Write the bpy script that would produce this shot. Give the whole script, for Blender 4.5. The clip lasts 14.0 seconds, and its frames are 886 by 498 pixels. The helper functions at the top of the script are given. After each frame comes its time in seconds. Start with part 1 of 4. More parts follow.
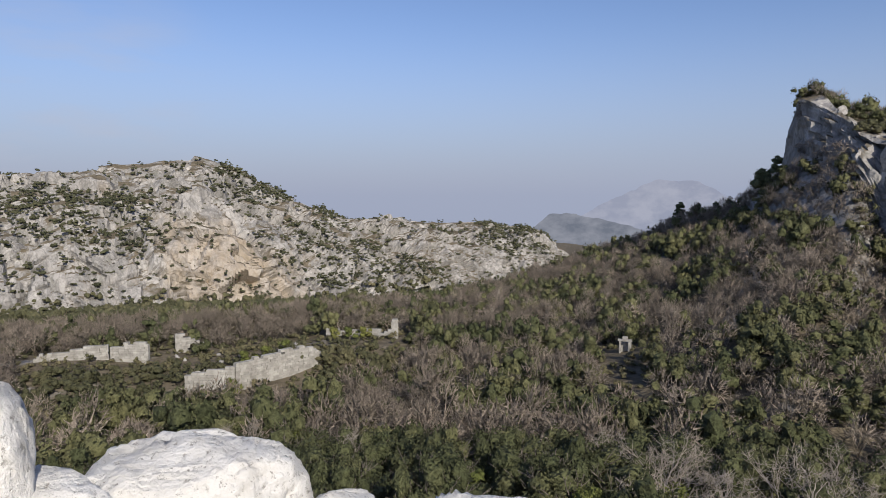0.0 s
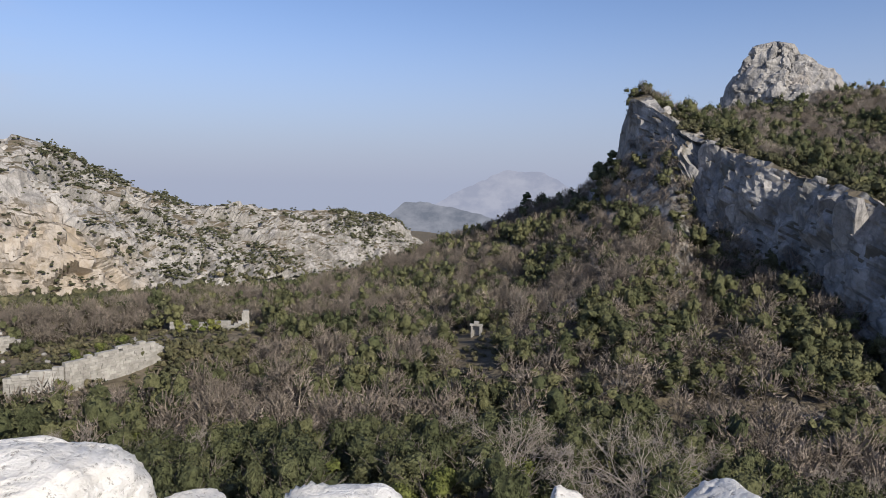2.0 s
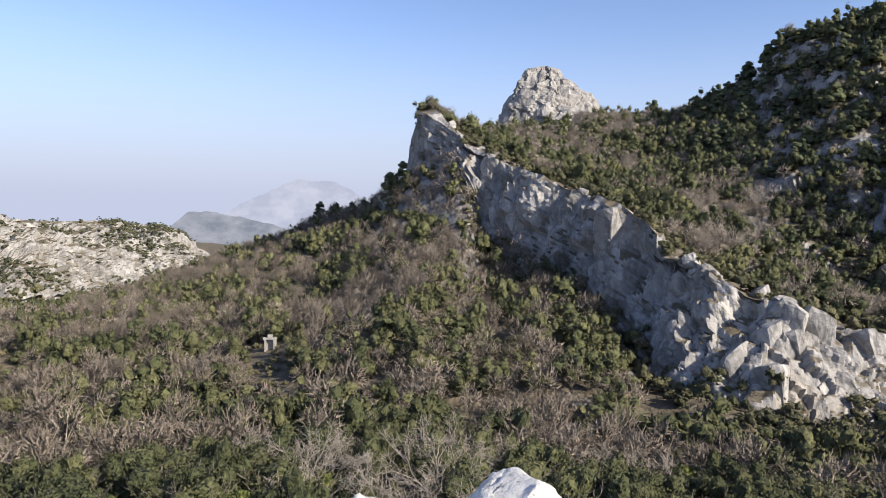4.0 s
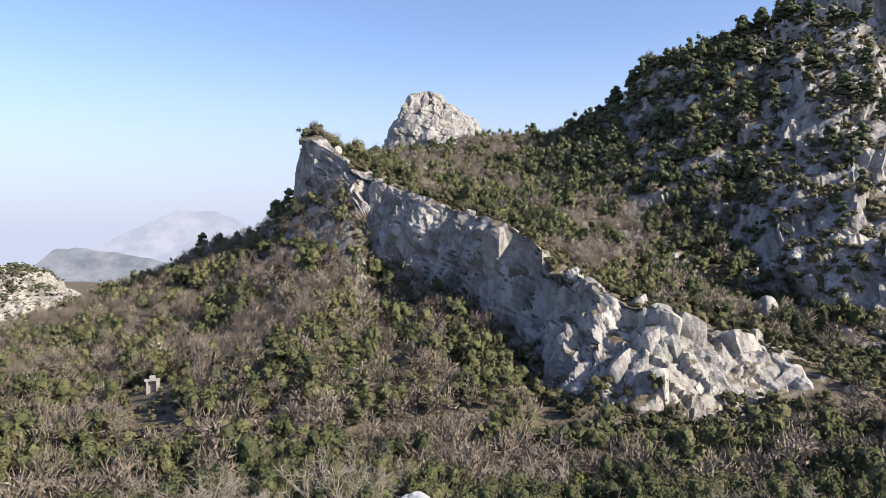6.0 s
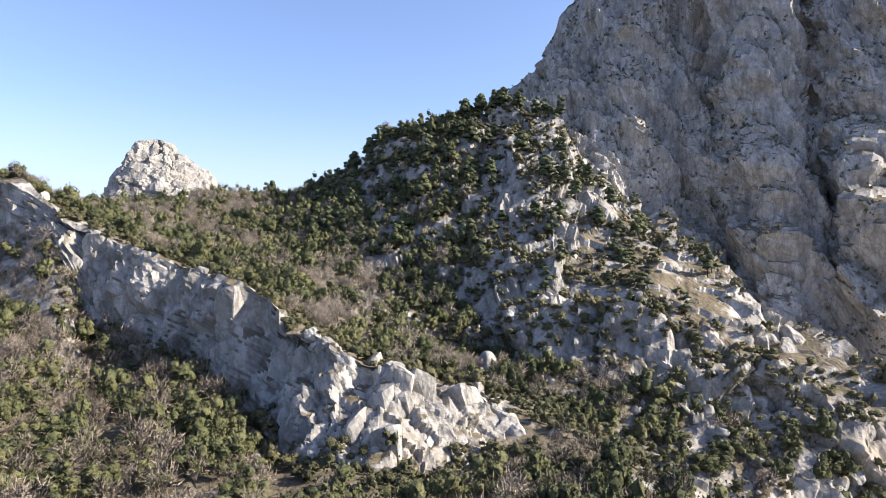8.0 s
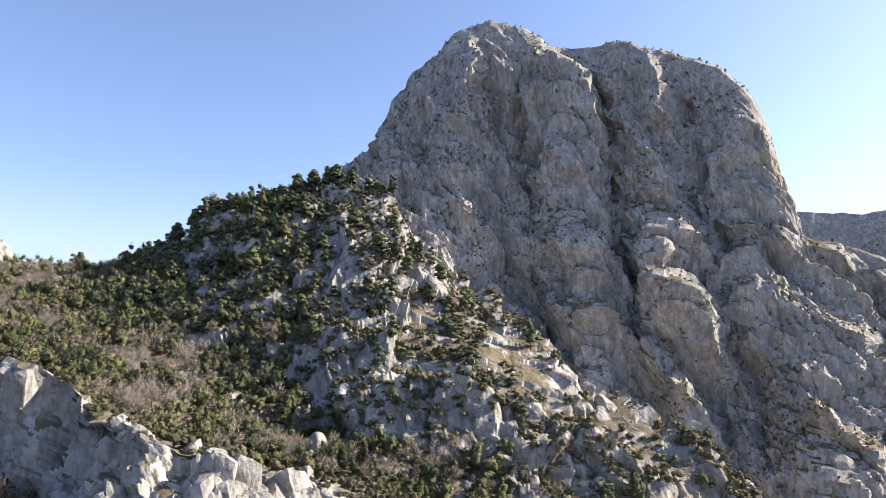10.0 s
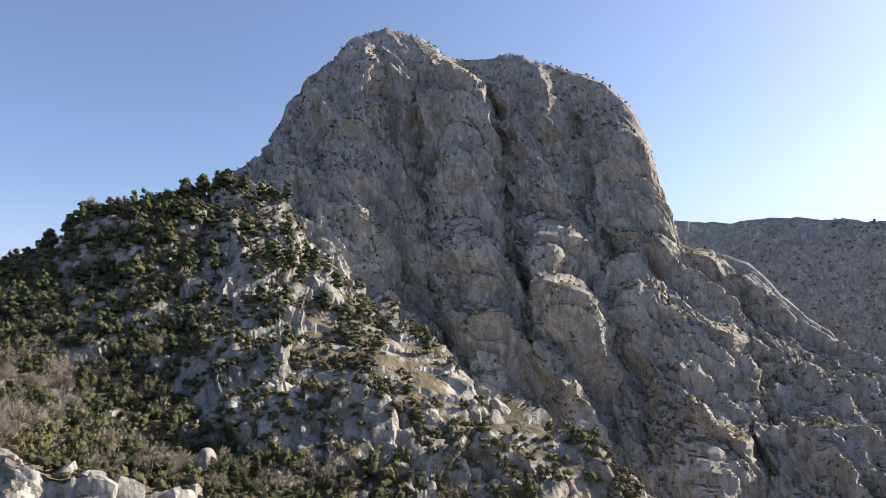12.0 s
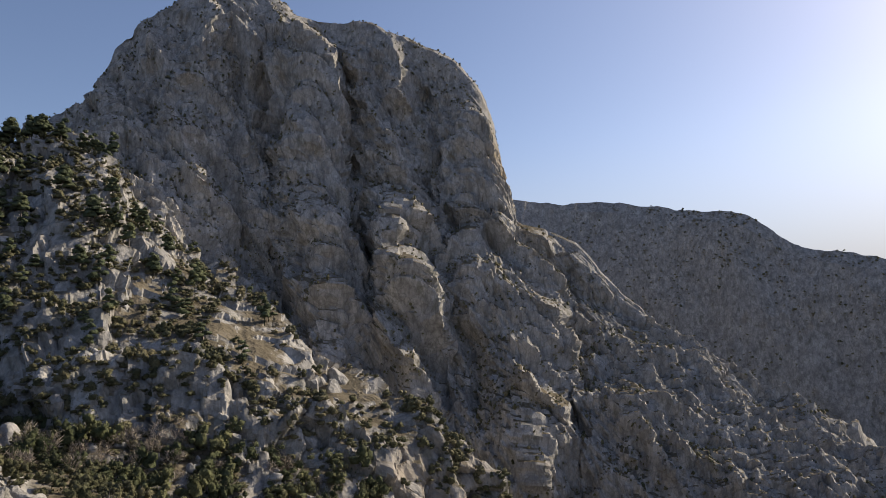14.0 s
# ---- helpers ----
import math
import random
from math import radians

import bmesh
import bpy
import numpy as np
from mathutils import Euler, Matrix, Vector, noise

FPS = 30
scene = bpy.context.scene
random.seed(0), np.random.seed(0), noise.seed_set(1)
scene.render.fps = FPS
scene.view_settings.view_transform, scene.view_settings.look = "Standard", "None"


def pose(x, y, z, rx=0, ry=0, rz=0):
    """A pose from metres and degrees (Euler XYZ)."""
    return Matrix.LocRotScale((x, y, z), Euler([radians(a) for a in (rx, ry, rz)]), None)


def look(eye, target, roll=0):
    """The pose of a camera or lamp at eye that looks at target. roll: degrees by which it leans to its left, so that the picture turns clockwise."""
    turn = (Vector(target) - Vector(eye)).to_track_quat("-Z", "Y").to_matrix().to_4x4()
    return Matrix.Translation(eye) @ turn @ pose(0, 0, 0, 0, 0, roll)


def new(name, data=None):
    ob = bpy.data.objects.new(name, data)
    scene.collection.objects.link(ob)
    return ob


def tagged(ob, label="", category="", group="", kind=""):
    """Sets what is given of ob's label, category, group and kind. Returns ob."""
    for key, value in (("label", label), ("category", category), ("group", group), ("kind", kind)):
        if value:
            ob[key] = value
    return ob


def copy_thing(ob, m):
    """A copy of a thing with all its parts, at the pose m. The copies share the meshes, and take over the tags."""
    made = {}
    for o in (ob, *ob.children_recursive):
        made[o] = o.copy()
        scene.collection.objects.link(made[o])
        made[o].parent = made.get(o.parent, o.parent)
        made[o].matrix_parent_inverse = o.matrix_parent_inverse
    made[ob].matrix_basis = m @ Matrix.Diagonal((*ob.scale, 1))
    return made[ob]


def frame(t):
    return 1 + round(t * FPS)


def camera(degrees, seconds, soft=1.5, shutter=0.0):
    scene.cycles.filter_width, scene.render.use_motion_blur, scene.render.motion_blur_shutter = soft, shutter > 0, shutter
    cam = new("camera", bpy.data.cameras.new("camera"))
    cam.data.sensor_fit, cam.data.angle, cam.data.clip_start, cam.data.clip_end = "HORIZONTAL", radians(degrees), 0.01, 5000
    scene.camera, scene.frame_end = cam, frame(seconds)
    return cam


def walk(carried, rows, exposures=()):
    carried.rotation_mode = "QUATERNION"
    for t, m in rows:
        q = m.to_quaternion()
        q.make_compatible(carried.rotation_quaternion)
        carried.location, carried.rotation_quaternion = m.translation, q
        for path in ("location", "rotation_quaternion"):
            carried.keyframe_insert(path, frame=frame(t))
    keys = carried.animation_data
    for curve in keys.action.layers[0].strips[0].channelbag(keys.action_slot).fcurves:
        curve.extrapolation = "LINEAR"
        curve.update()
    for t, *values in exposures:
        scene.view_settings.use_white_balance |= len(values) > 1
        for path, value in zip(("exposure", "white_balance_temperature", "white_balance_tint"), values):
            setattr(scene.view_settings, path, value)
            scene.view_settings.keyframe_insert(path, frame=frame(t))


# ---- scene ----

EYE = 1.6
cam = camera(66.77, 14.0, soft=0.9)
# seconds, yaw, pitch, roll of a camera that turns where it stands
TURNS = [
    (0.0, 0.00, -4.50, 0.00), (0.5, -2.78, -4.91, -0.02), (1.0, -6.30, -5.36, -0.37), (1.5, -9.35, -5.62, -0.81),
    (2.0, -12.29, -5.42, -0.82), (2.5, -15.80, -4.94, -0.94), (3.0, -21.22, -4.68, -0.59), (3.5, -26.42, -5.67, 0.03),
    (4.0, -29.73, -4.32, -1.13), (6.3, -42.17, -1.15, 0.89), (6.5, -44.87, -0.20, 0.52), (7.0, -51.83, 0.69, 0.82),
    (7.5, -56.04, 1.89, 0.90), (8.0, -61.12, 2.55, 0.22), (8.5, -65.53, 2.56, 0.72), (9.0, -68.69, 4.41, 0.53),
    (9.2, -70.04, 5.66, 0.75), (11.3, -81.10, 9.79, 2.16), (11.5, -81.74, 9.67, 2.42), (12.0, -83.92, 9.12, 2.76),
    (12.5, -86.32, 7.61, 2.04), (13.0, -89.22, 7.74, 2.10), (13.5, -93.81, 7.07, 1.56), (14.0, -97.37, 6.05, 1.99),
]
EXPOSURES = [(0.0, 0.1, 6500, 10), (3.0, 0.46, 6550, 10), (4.0, 0.78, 6700, 10), (6.5, 1.02, 6800, 10), (9.0, 1.44, 6950, 10), (11.5, 1.0, 7200, 9), (12.5, 0.85, 7350, 9), (13.2, 0.62, 7400, 9), (14.0, 0.3, 7450, 9)]
walk(cam, [(t, pose(0, 0, EYE, 90 + pitch, roll, yaw)) for t, yaw, pitch, roll in TURNS], EXPOSURES)

# ---- light ----
SUN_BEARING, SUN_HEIGHT = radians(156), radians(30)
world = bpy.data.worlds.new("sky")
scene.world = world
world.use_nodes = True
wn = world.node_tree.nodes
sky = wn.new("ShaderNodeTexSky")
sky.sky_type, sky.sun_disc = "NISHITA", False
sky.sun_elevation, sky.sun_rotation = SUN_HEIGHT, SUN_BEARING
sky.altitude, sky.air_density, sky.dust_density, sky.ozone_density = 1000, 1.0, 2.1, 3.0
wn["Background"].inputs["Strength"].default_value = 0.115
# haze lies along the horizon
ways = wn.new("ShaderNodeSeparateXYZ")
world.node_tree.links.new(wn.new("ShaderNodeTexCoord").outputs["Generated"], ways.inputs[0])
low = wn.new("ShaderNodeMapRange")
low.interpolation_type = "SMOOTHSTEP"
for key, value in (("From Min", 0.27), ("From Max", -0.01), ("To Min", 0.0), ("To Max", 0.92)):
    low.inputs[key].default_value = value
world.node_tree.links.new(ways.outputs["Z"], low.inputs["Value"])
hazy = wn.new("ShaderNodeMix")
hazy.data_type = "RGBA"
hazy.inputs[7].default_value = (2.85, 3.2, 4.3, 1)
world.node_tree.links.new(low.outputs["Result"], hazy.inputs[0])
cool = wn.new("ShaderNodeMix")
cool.data_type, cool.blend_type = "RGBA", "MULTIPLY"
cool.inputs[0].default_value = 1.0
cool.inputs[7].default_value = (1.0, 0.96, 1.06, 1)
world.node_tree.links.new(sky.outputs["Color"], cool.inputs[6])
world.node_tree.links.new(cool.outputs[2], hazy.inputs[6])
# a thin veil of cloud low in the west
veil_way = Vector((math.sin(radians(-29)), math.cos(radians(-29)), 0.085)).normalized()
near = wn.new("ShaderNodeVectorMath")
near.operation = "DISTANCE"
near.inputs[1].default_value = veil_way
stretch = wn.new("ShaderNodeMapping")
stretch.inputs["Scale"].default_value = (1, 1, 4.5)
torn = wn.new("ShaderNodeTexNoise")
torn.inputs["Scale"].default_value, torn.inputs["Detail"].default_value = 5.0, 6.0
veil = wn.new("ShaderNodeMapRange")
for key, value in (("From Min", 0.24), ("From Max", 0.05), ("To Min", 0.0), ("To Max", 0.75)):
    veil.inputs[key].default_value = value
thin = wn.new("ShaderNodeMapRange")
for key, value in (("From Min", 0.42), ("From Max", 0.68), ("To Min", 0.0), ("To Max", 0.8)):
    thin.inputs[key].default_value = value
both = wn.new("ShaderNodeMath")
both.operation = "MULTIPLY"
cloudy = wn.new("ShaderNodeMix")
cloudy.data_type = "RGBA"
cloudy.inputs[7].default_value = (3.9, 4.1, 4.9, 1)
place = next(n for n in wn if n.bl_idname == "ShaderNodeTexCoord").outputs["Generated"]
for a, b in ((place, near.inputs[0]), (place, stretch.inputs["Vector"]), (stretch.outputs[0], torn.inputs["Vector"]), (near.outputs["Value"], veil.inputs["Value"]),
             (torn.outputs["Fac"], thin.inputs["Value"]), (veil.outputs[0], both.inputs[0]), (thin.outputs[0], both.inputs[1]), (both.outputs[0], cloudy.inputs[0]),
             (hazy.outputs[2], cloudy.inputs[6]), (cloudy.outputs[2], wn["Background"].inputs["Color"])):
    world.node_tree.links.new(a, b)
sun_way = Vector((math.sin(SUN_BEARING) * math.cos(SUN_HEIGHT), math.cos(SUN_BEARING) * math.cos(SUN_HEIGHT), math.sin(SUN_HEIGHT)))
sun = new("sun", bpy.data.lights.new("sun", "SUN"))
sun.data.energy, sun.data.angle, sun.data.color = 4.4, radians(0.6), (1.0, 0.93, 0.82)
sun.matrix_world = look(sun_way * 200, (0, 0, 0))


# ---- materials ----
class Nodes:
    """A small helper to write node materials."""

    def __init__(self, name):
        self.mat = bpy.data.materials.new(name)
        self.mat.use_nodes = True
        self.tree = self.mat.node_tree
        self.bsdf = self.tree.nodes["Principled BSDF"]

    def add(self, kind, **inputs):
        n = self.tree.nodes.new(kind)
        for key, value in inputs.items():
            self.set(n, key.replace("_", " "), value)
        return n

    def set(self, n, key, value):
        slot = n.inputs[int(key[1:])] if key[0] == "i" and key[1:].isdigit() else n.inputs[key]
        if isinstance(value, bpy.types.NodeSocket):
            self.tree.links.new(value, slot)
        else:
            slot.default_value = value

    def place(self):
        return self.add("ShaderNodeTexCoord").outputs["Object"]

    def scaled(self, v, s):
        m = self.add("ShaderNodeMapping", Vector=v)
        m.inputs["Scale"].default_value = s
        return m.outputs["Vector"]

    def noise(self, v, scale, detail=5.0, rough=0.6):
        return self.add("ShaderNodeTexNoise", Vector=v, Scale=scale, Detail=detail, Roughness=rough).outputs["Fac"]

    def ramp(self, f, *stops):
        r = self.add("ShaderNodeValToRGB", Fac=f)
        while len(r.color_ramp.elements) < len(stops):
            r.color_ramp.elements.new(0.5)
        for e, (p, c) in zip(r.color_ramp.elements, stops):
            e.position, e.color = p, (c, c, c, 1) if isinstance(c, (int, float)) else (*c, 1)
        return r.outputs["Color"]

    def mix(self, f, a, b, way="MIX"):
        m = self.add("ShaderNodeMix")
        m.data_type, m.blend_type = "RGBA", way
        for slot, value in ((m.inputs[0], f), (m.inputs[6], a), (m.inputs[7], b)):
            if isinstance(value, bpy.types.NodeSocket):
                self.tree.links.new(value, slot)
            else:
                slot.default_value = (*value, 1) if isinstance(value, tuple) and len(value) == 3 else value
        return m.outputs[2]

    def bump(self, h, strength, distance):
        b = self.add("ShaderNodeBump", Height=h, Strength=strength, Distance=distance)
        self.set(self.bsdf, "Normal", b.outputs["Normal"])

    def done(self, colour, rough=0.9, gloss=0.2):
        self.set(self.bsdf, "Base Color", colour)
        self.set(self.bsdf, "Roughness", rough)
        self.set(self.bsdf, "Specular IOR Level", gloss)
        return self.mat


def limestone_colour(n, p, unit):
    """Pale grey limestone with darker lichen streaks and ochre stains; unit is the size of the largest patches in metres."""
    patches = n.noise(p, 1.0 / unit, 6, 0.65)
    streaks = n.noise(n.scaled(p, (1, 1, 0.22)), 4.0 / unit, 6, 0.7)
    grain = n.noise(p, 22.0 / unit, 4, 0.7)
    c = n.ramp(patches, (0.3, (0.29, 0.278, 0.262)), (0.5, (0.41, 0.39, 0.364)), (0.7, (0.51, 0.483, 0.446)))
    c = n.mix(n.ramp(streaks, (0.40, 0.6), (0.54, 0.0)), c, (0.175, 0.168, 0.158))
    bent = n.add("ShaderNodeVectorMath", i0=p, i1=n.add("ShaderNodeVectorMath", i0=n.add("ShaderNodeTexNoise", Vector=p, Scale=5.0 / unit, Detail=3.0).outputs["Color"], i1=(unit * 0.16,) * 3).outputs[0])
    bent.inputs[1].links[0].from_node.operation = "MULTIPLY"
    tall = n.scaled(bent.outputs[0], (1, 1, 0.6))
    for size, deep, tone in ((4.0 / unit, 0.35, 0.18), (11.0 / unit, 0.22, 0.16)):
        edge = n.add("ShaderNodeTexVoronoi", Vector=tall, Scale=size)
        edge.feature = "DISTANCE_TO_EDGE"
        cell = n.add("ShaderNodeTexVoronoi", Vector=tall, Scale=size)
        shade = n.add("ShaderNodeSeparateColor", Color=cell.outputs["Color"]).outputs[0]
        c = n.mix(tone * 2, c, n.ramp(shade, (0.0, 0.68), (1.0, 1.2)), "MULTIPLY")
        c = n.mix(n.ramp(edge.outputs["Distance"], (0.0, deep), (0.07, 0.0)), c, (0.10, 0.098, 0.09))
    ochre = n.ramp(n.noise(n.scaled(p, (1, 1, 0.5)), 0.9 / unit, 3, 0.5), (0.62, 0.0), (0.78, 0.25))
    c = n.mix(ochre, c, (0.44, 0.31, 0.17))
    c = n.mix(0.4, c, n.ramp(grain, (0.3, 0.6), (0.7, 1.0)), "MULTIPLY")
    craggy = n.add("ShaderNodeTexNoise", Vector=n.scaled(bent.outputs[0], (1, 1, 0.55)), Scale=7.0 / unit, Detail=6.0, Roughness=0.62)
    craggy.noise_type = "RIDGED_MULTIFRACTAL"
    return c, n.mix(0.4, craggy.outputs["Fac"], streaks), grain


def make_ground():
    n = Nodes("hillside")
    p = n.place()
    rock, streaks, grain = limestone_colour(n, p, 30.0)
    soil = n.ramp(n.noise(p, 0.15, 6, 0.7), (0.3, (0.09, 0.075, 0.052)), (0.55, (0.155, 0.13, 0.092)), (0.75, (0.22, 0.19, 0.145)))
    nz = n.add("ShaderNodeSeparateXYZ", Vector=n.add("ShaderNodeNewGeometry").outputs["Normal"]).outputs["Z"]
    wob = n.add("ShaderNodeMath", i0=nz, i1=n.add("ShaderNodeMath", i0=n.noise(p, 0.06, 5, 0.65), i1=0.5).outputs[0])
    wob.operation = "ADD"
    wob.inputs[1].links[0].from_node.operation = "SUBTRACT"
    flat = n.ramp(wob.outputs[0], (0.76, 0.0), (0.90, 1.0))
    for size, dark in ((0.085, 0.5), (0.21, 0.35)):
        pits = n.ramp(n.noise(n.scaled(p, (1, 1, 0.55)), size, 4, 0.6), (0.58, 0.0), (0.66, dark))
        rock = n.mix(pits, rock, (0.115, 0.115, 0.085))
    for spot, reach in (((-168.0, 534.0, -62.0), 75.0), ((924.0, -205.0, 200.0), 80.0)):
        far = n.add("ShaderNodeVectorMath", i0=p, i1=spot)
        far.operation = "DISTANCE"
        ragged = n.add("ShaderNodeMath", i0=far.outputs["Value"], i1=n.add("ShaderNodeMath", i0=n.noise(n.scaled(p, (1, 1, 0.4)), 0.045, 5, 0.65), i1=reach * 2.2).outputs[0])
        ragged.operation = "ADD"
        ragged.inputs[1].links[0].from_node.operation = "MULTIPLY"
        stain = n.ramp(n.add("ShaderNodeMath", i0=ragged.outputs[0], i1=reach * 3).outputs[0], (0.42, 0.5), (0.68, 0.0))
        stain.node.inputs[0].links[0].from_node.operation = "DIVIDE"
        rock = n.mix(stain, rock, (0.47, 0.36, 0.23))
    chips = n.add("ShaderNodeTexNoise", Vector=n.scaled(p, (1, 1, 0.7)), Scale=0.55, Detail=5.0, Roughness=0.6)
    chips.noise_type = "RIDGED_MULTIFRACTAL"
    large = n.add("ShaderNodeBump", Height=n.mix(0.25, streaks, grain), Strength=0.8, Distance=2.6)
    small = n.add("ShaderNodeBump", Height=chips.outputs["Fac"], Strength=0.75, Distance=0.7, Normal=large.outputs["Normal"])
    n.set(n.bsdf, "Normal", small.outputs["Normal"])
    return n.done(n.mix(flat, rock, soil), 0.95, 0.1)


def make_rock(name, unit, bump=0.8):
    n = Nodes(name)
    p = n.add("ShaderNodeNewGeometry").outputs["Position"]
    c, streaks, grain = limestone_colour(n, p, unit)
    chips = n.add("ShaderNodeTexNoise", Vector=n.scaled(p, (1, 1, 0.7)), Scale=14.0 / unit, Detail=5.0, Roughness=0.6)
    chips.noise_type = "RIDGED_MULTIFRACTAL"
    large = n.add("ShaderNodeBump", Height=n.mix(0.25, streaks, grain), Strength=bump, Distance=unit * 0.08)
    small = n.add("ShaderNodeBump", Height=chips.outputs["Fac"], Strength=0.7, Distance=unit * 0.03, Normal=large.outputs["Normal"])
    n.set(n.bsdf, "Normal", small.outputs["Normal"])
    return n.done(c, 0.92, 0.15)


def make_leaf(name, dark, mid, light):
    n = Nodes(name)
    p = n.place()
    own = n.add("ShaderNodeAttribute")
    own.attribute_name = "tint"
    each = n.add("ShaderNodeMath", i0=n.add("ShaderNodeObjectInfo").outputs["Random"], i1=0.3)
    each.operation = "MULTIPLY"
    total = n.add("ShaderNodeMath", i0=n.noise(p, 0.05, 2, 0.5), i1=own.outputs["Fac"])
    total.operation = "ADD"
    last = n.add("ShaderNodeMath", i0=total.outputs[0], i1=n.add("ShaderNodeMath", i0=each.outputs[0], i1=0.15).outputs[0])
    last.operation = "ADD"
    last.inputs[1].links[0].from_node.operation = "SUBTRACT"
    tree_tint = last.outputs[0]
    leaf_tint = n.add("ShaderNodeNewGeometry").outputs["Random Per Island"]
    c = n.ramp(tree_tint, (0.35, dark), (0.5, mid), (0.66, light))
    c = n.mix(0.4, c, n.ramp(leaf_tint, (0.0, 0.7), (1.0, 1.2)), "MULTIPLY")
    # one noise sets tone and bump: low spots darker, raised spots lighter
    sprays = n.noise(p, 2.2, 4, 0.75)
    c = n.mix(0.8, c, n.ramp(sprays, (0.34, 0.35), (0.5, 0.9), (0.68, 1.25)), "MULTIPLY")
    out = n.add("ShaderNodeAttribute")
    out.attribute_name = "out"
    turned = n.add("ShaderNodeVectorTransform", Vector=out.outputs["Vector"])
    turned.vector_type, turned.convert_from, turned.convert_to = "NORMAL", "OBJECT", "WORLD"
    n.set(n.bsdf, "Normal", n.add("ShaderNodeBump", Height=sprays, Strength=0.9, Distance=0.7, Normal=turned.outputs[0]).outputs[0])
    return n.done(c, 0.75, 0.15)


ground_mat = make_ground()
pale_rock = make_rock("pale_limestone", 18.0)
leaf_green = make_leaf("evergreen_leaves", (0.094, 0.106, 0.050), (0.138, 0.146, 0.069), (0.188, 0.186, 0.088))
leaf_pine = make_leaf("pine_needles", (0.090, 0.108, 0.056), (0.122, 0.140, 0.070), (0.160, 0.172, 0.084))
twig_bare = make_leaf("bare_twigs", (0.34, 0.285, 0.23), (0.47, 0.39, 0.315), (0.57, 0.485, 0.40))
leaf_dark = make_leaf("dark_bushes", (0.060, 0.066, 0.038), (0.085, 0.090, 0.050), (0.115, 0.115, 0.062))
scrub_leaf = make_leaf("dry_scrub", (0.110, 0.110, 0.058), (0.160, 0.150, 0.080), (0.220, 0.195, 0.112))


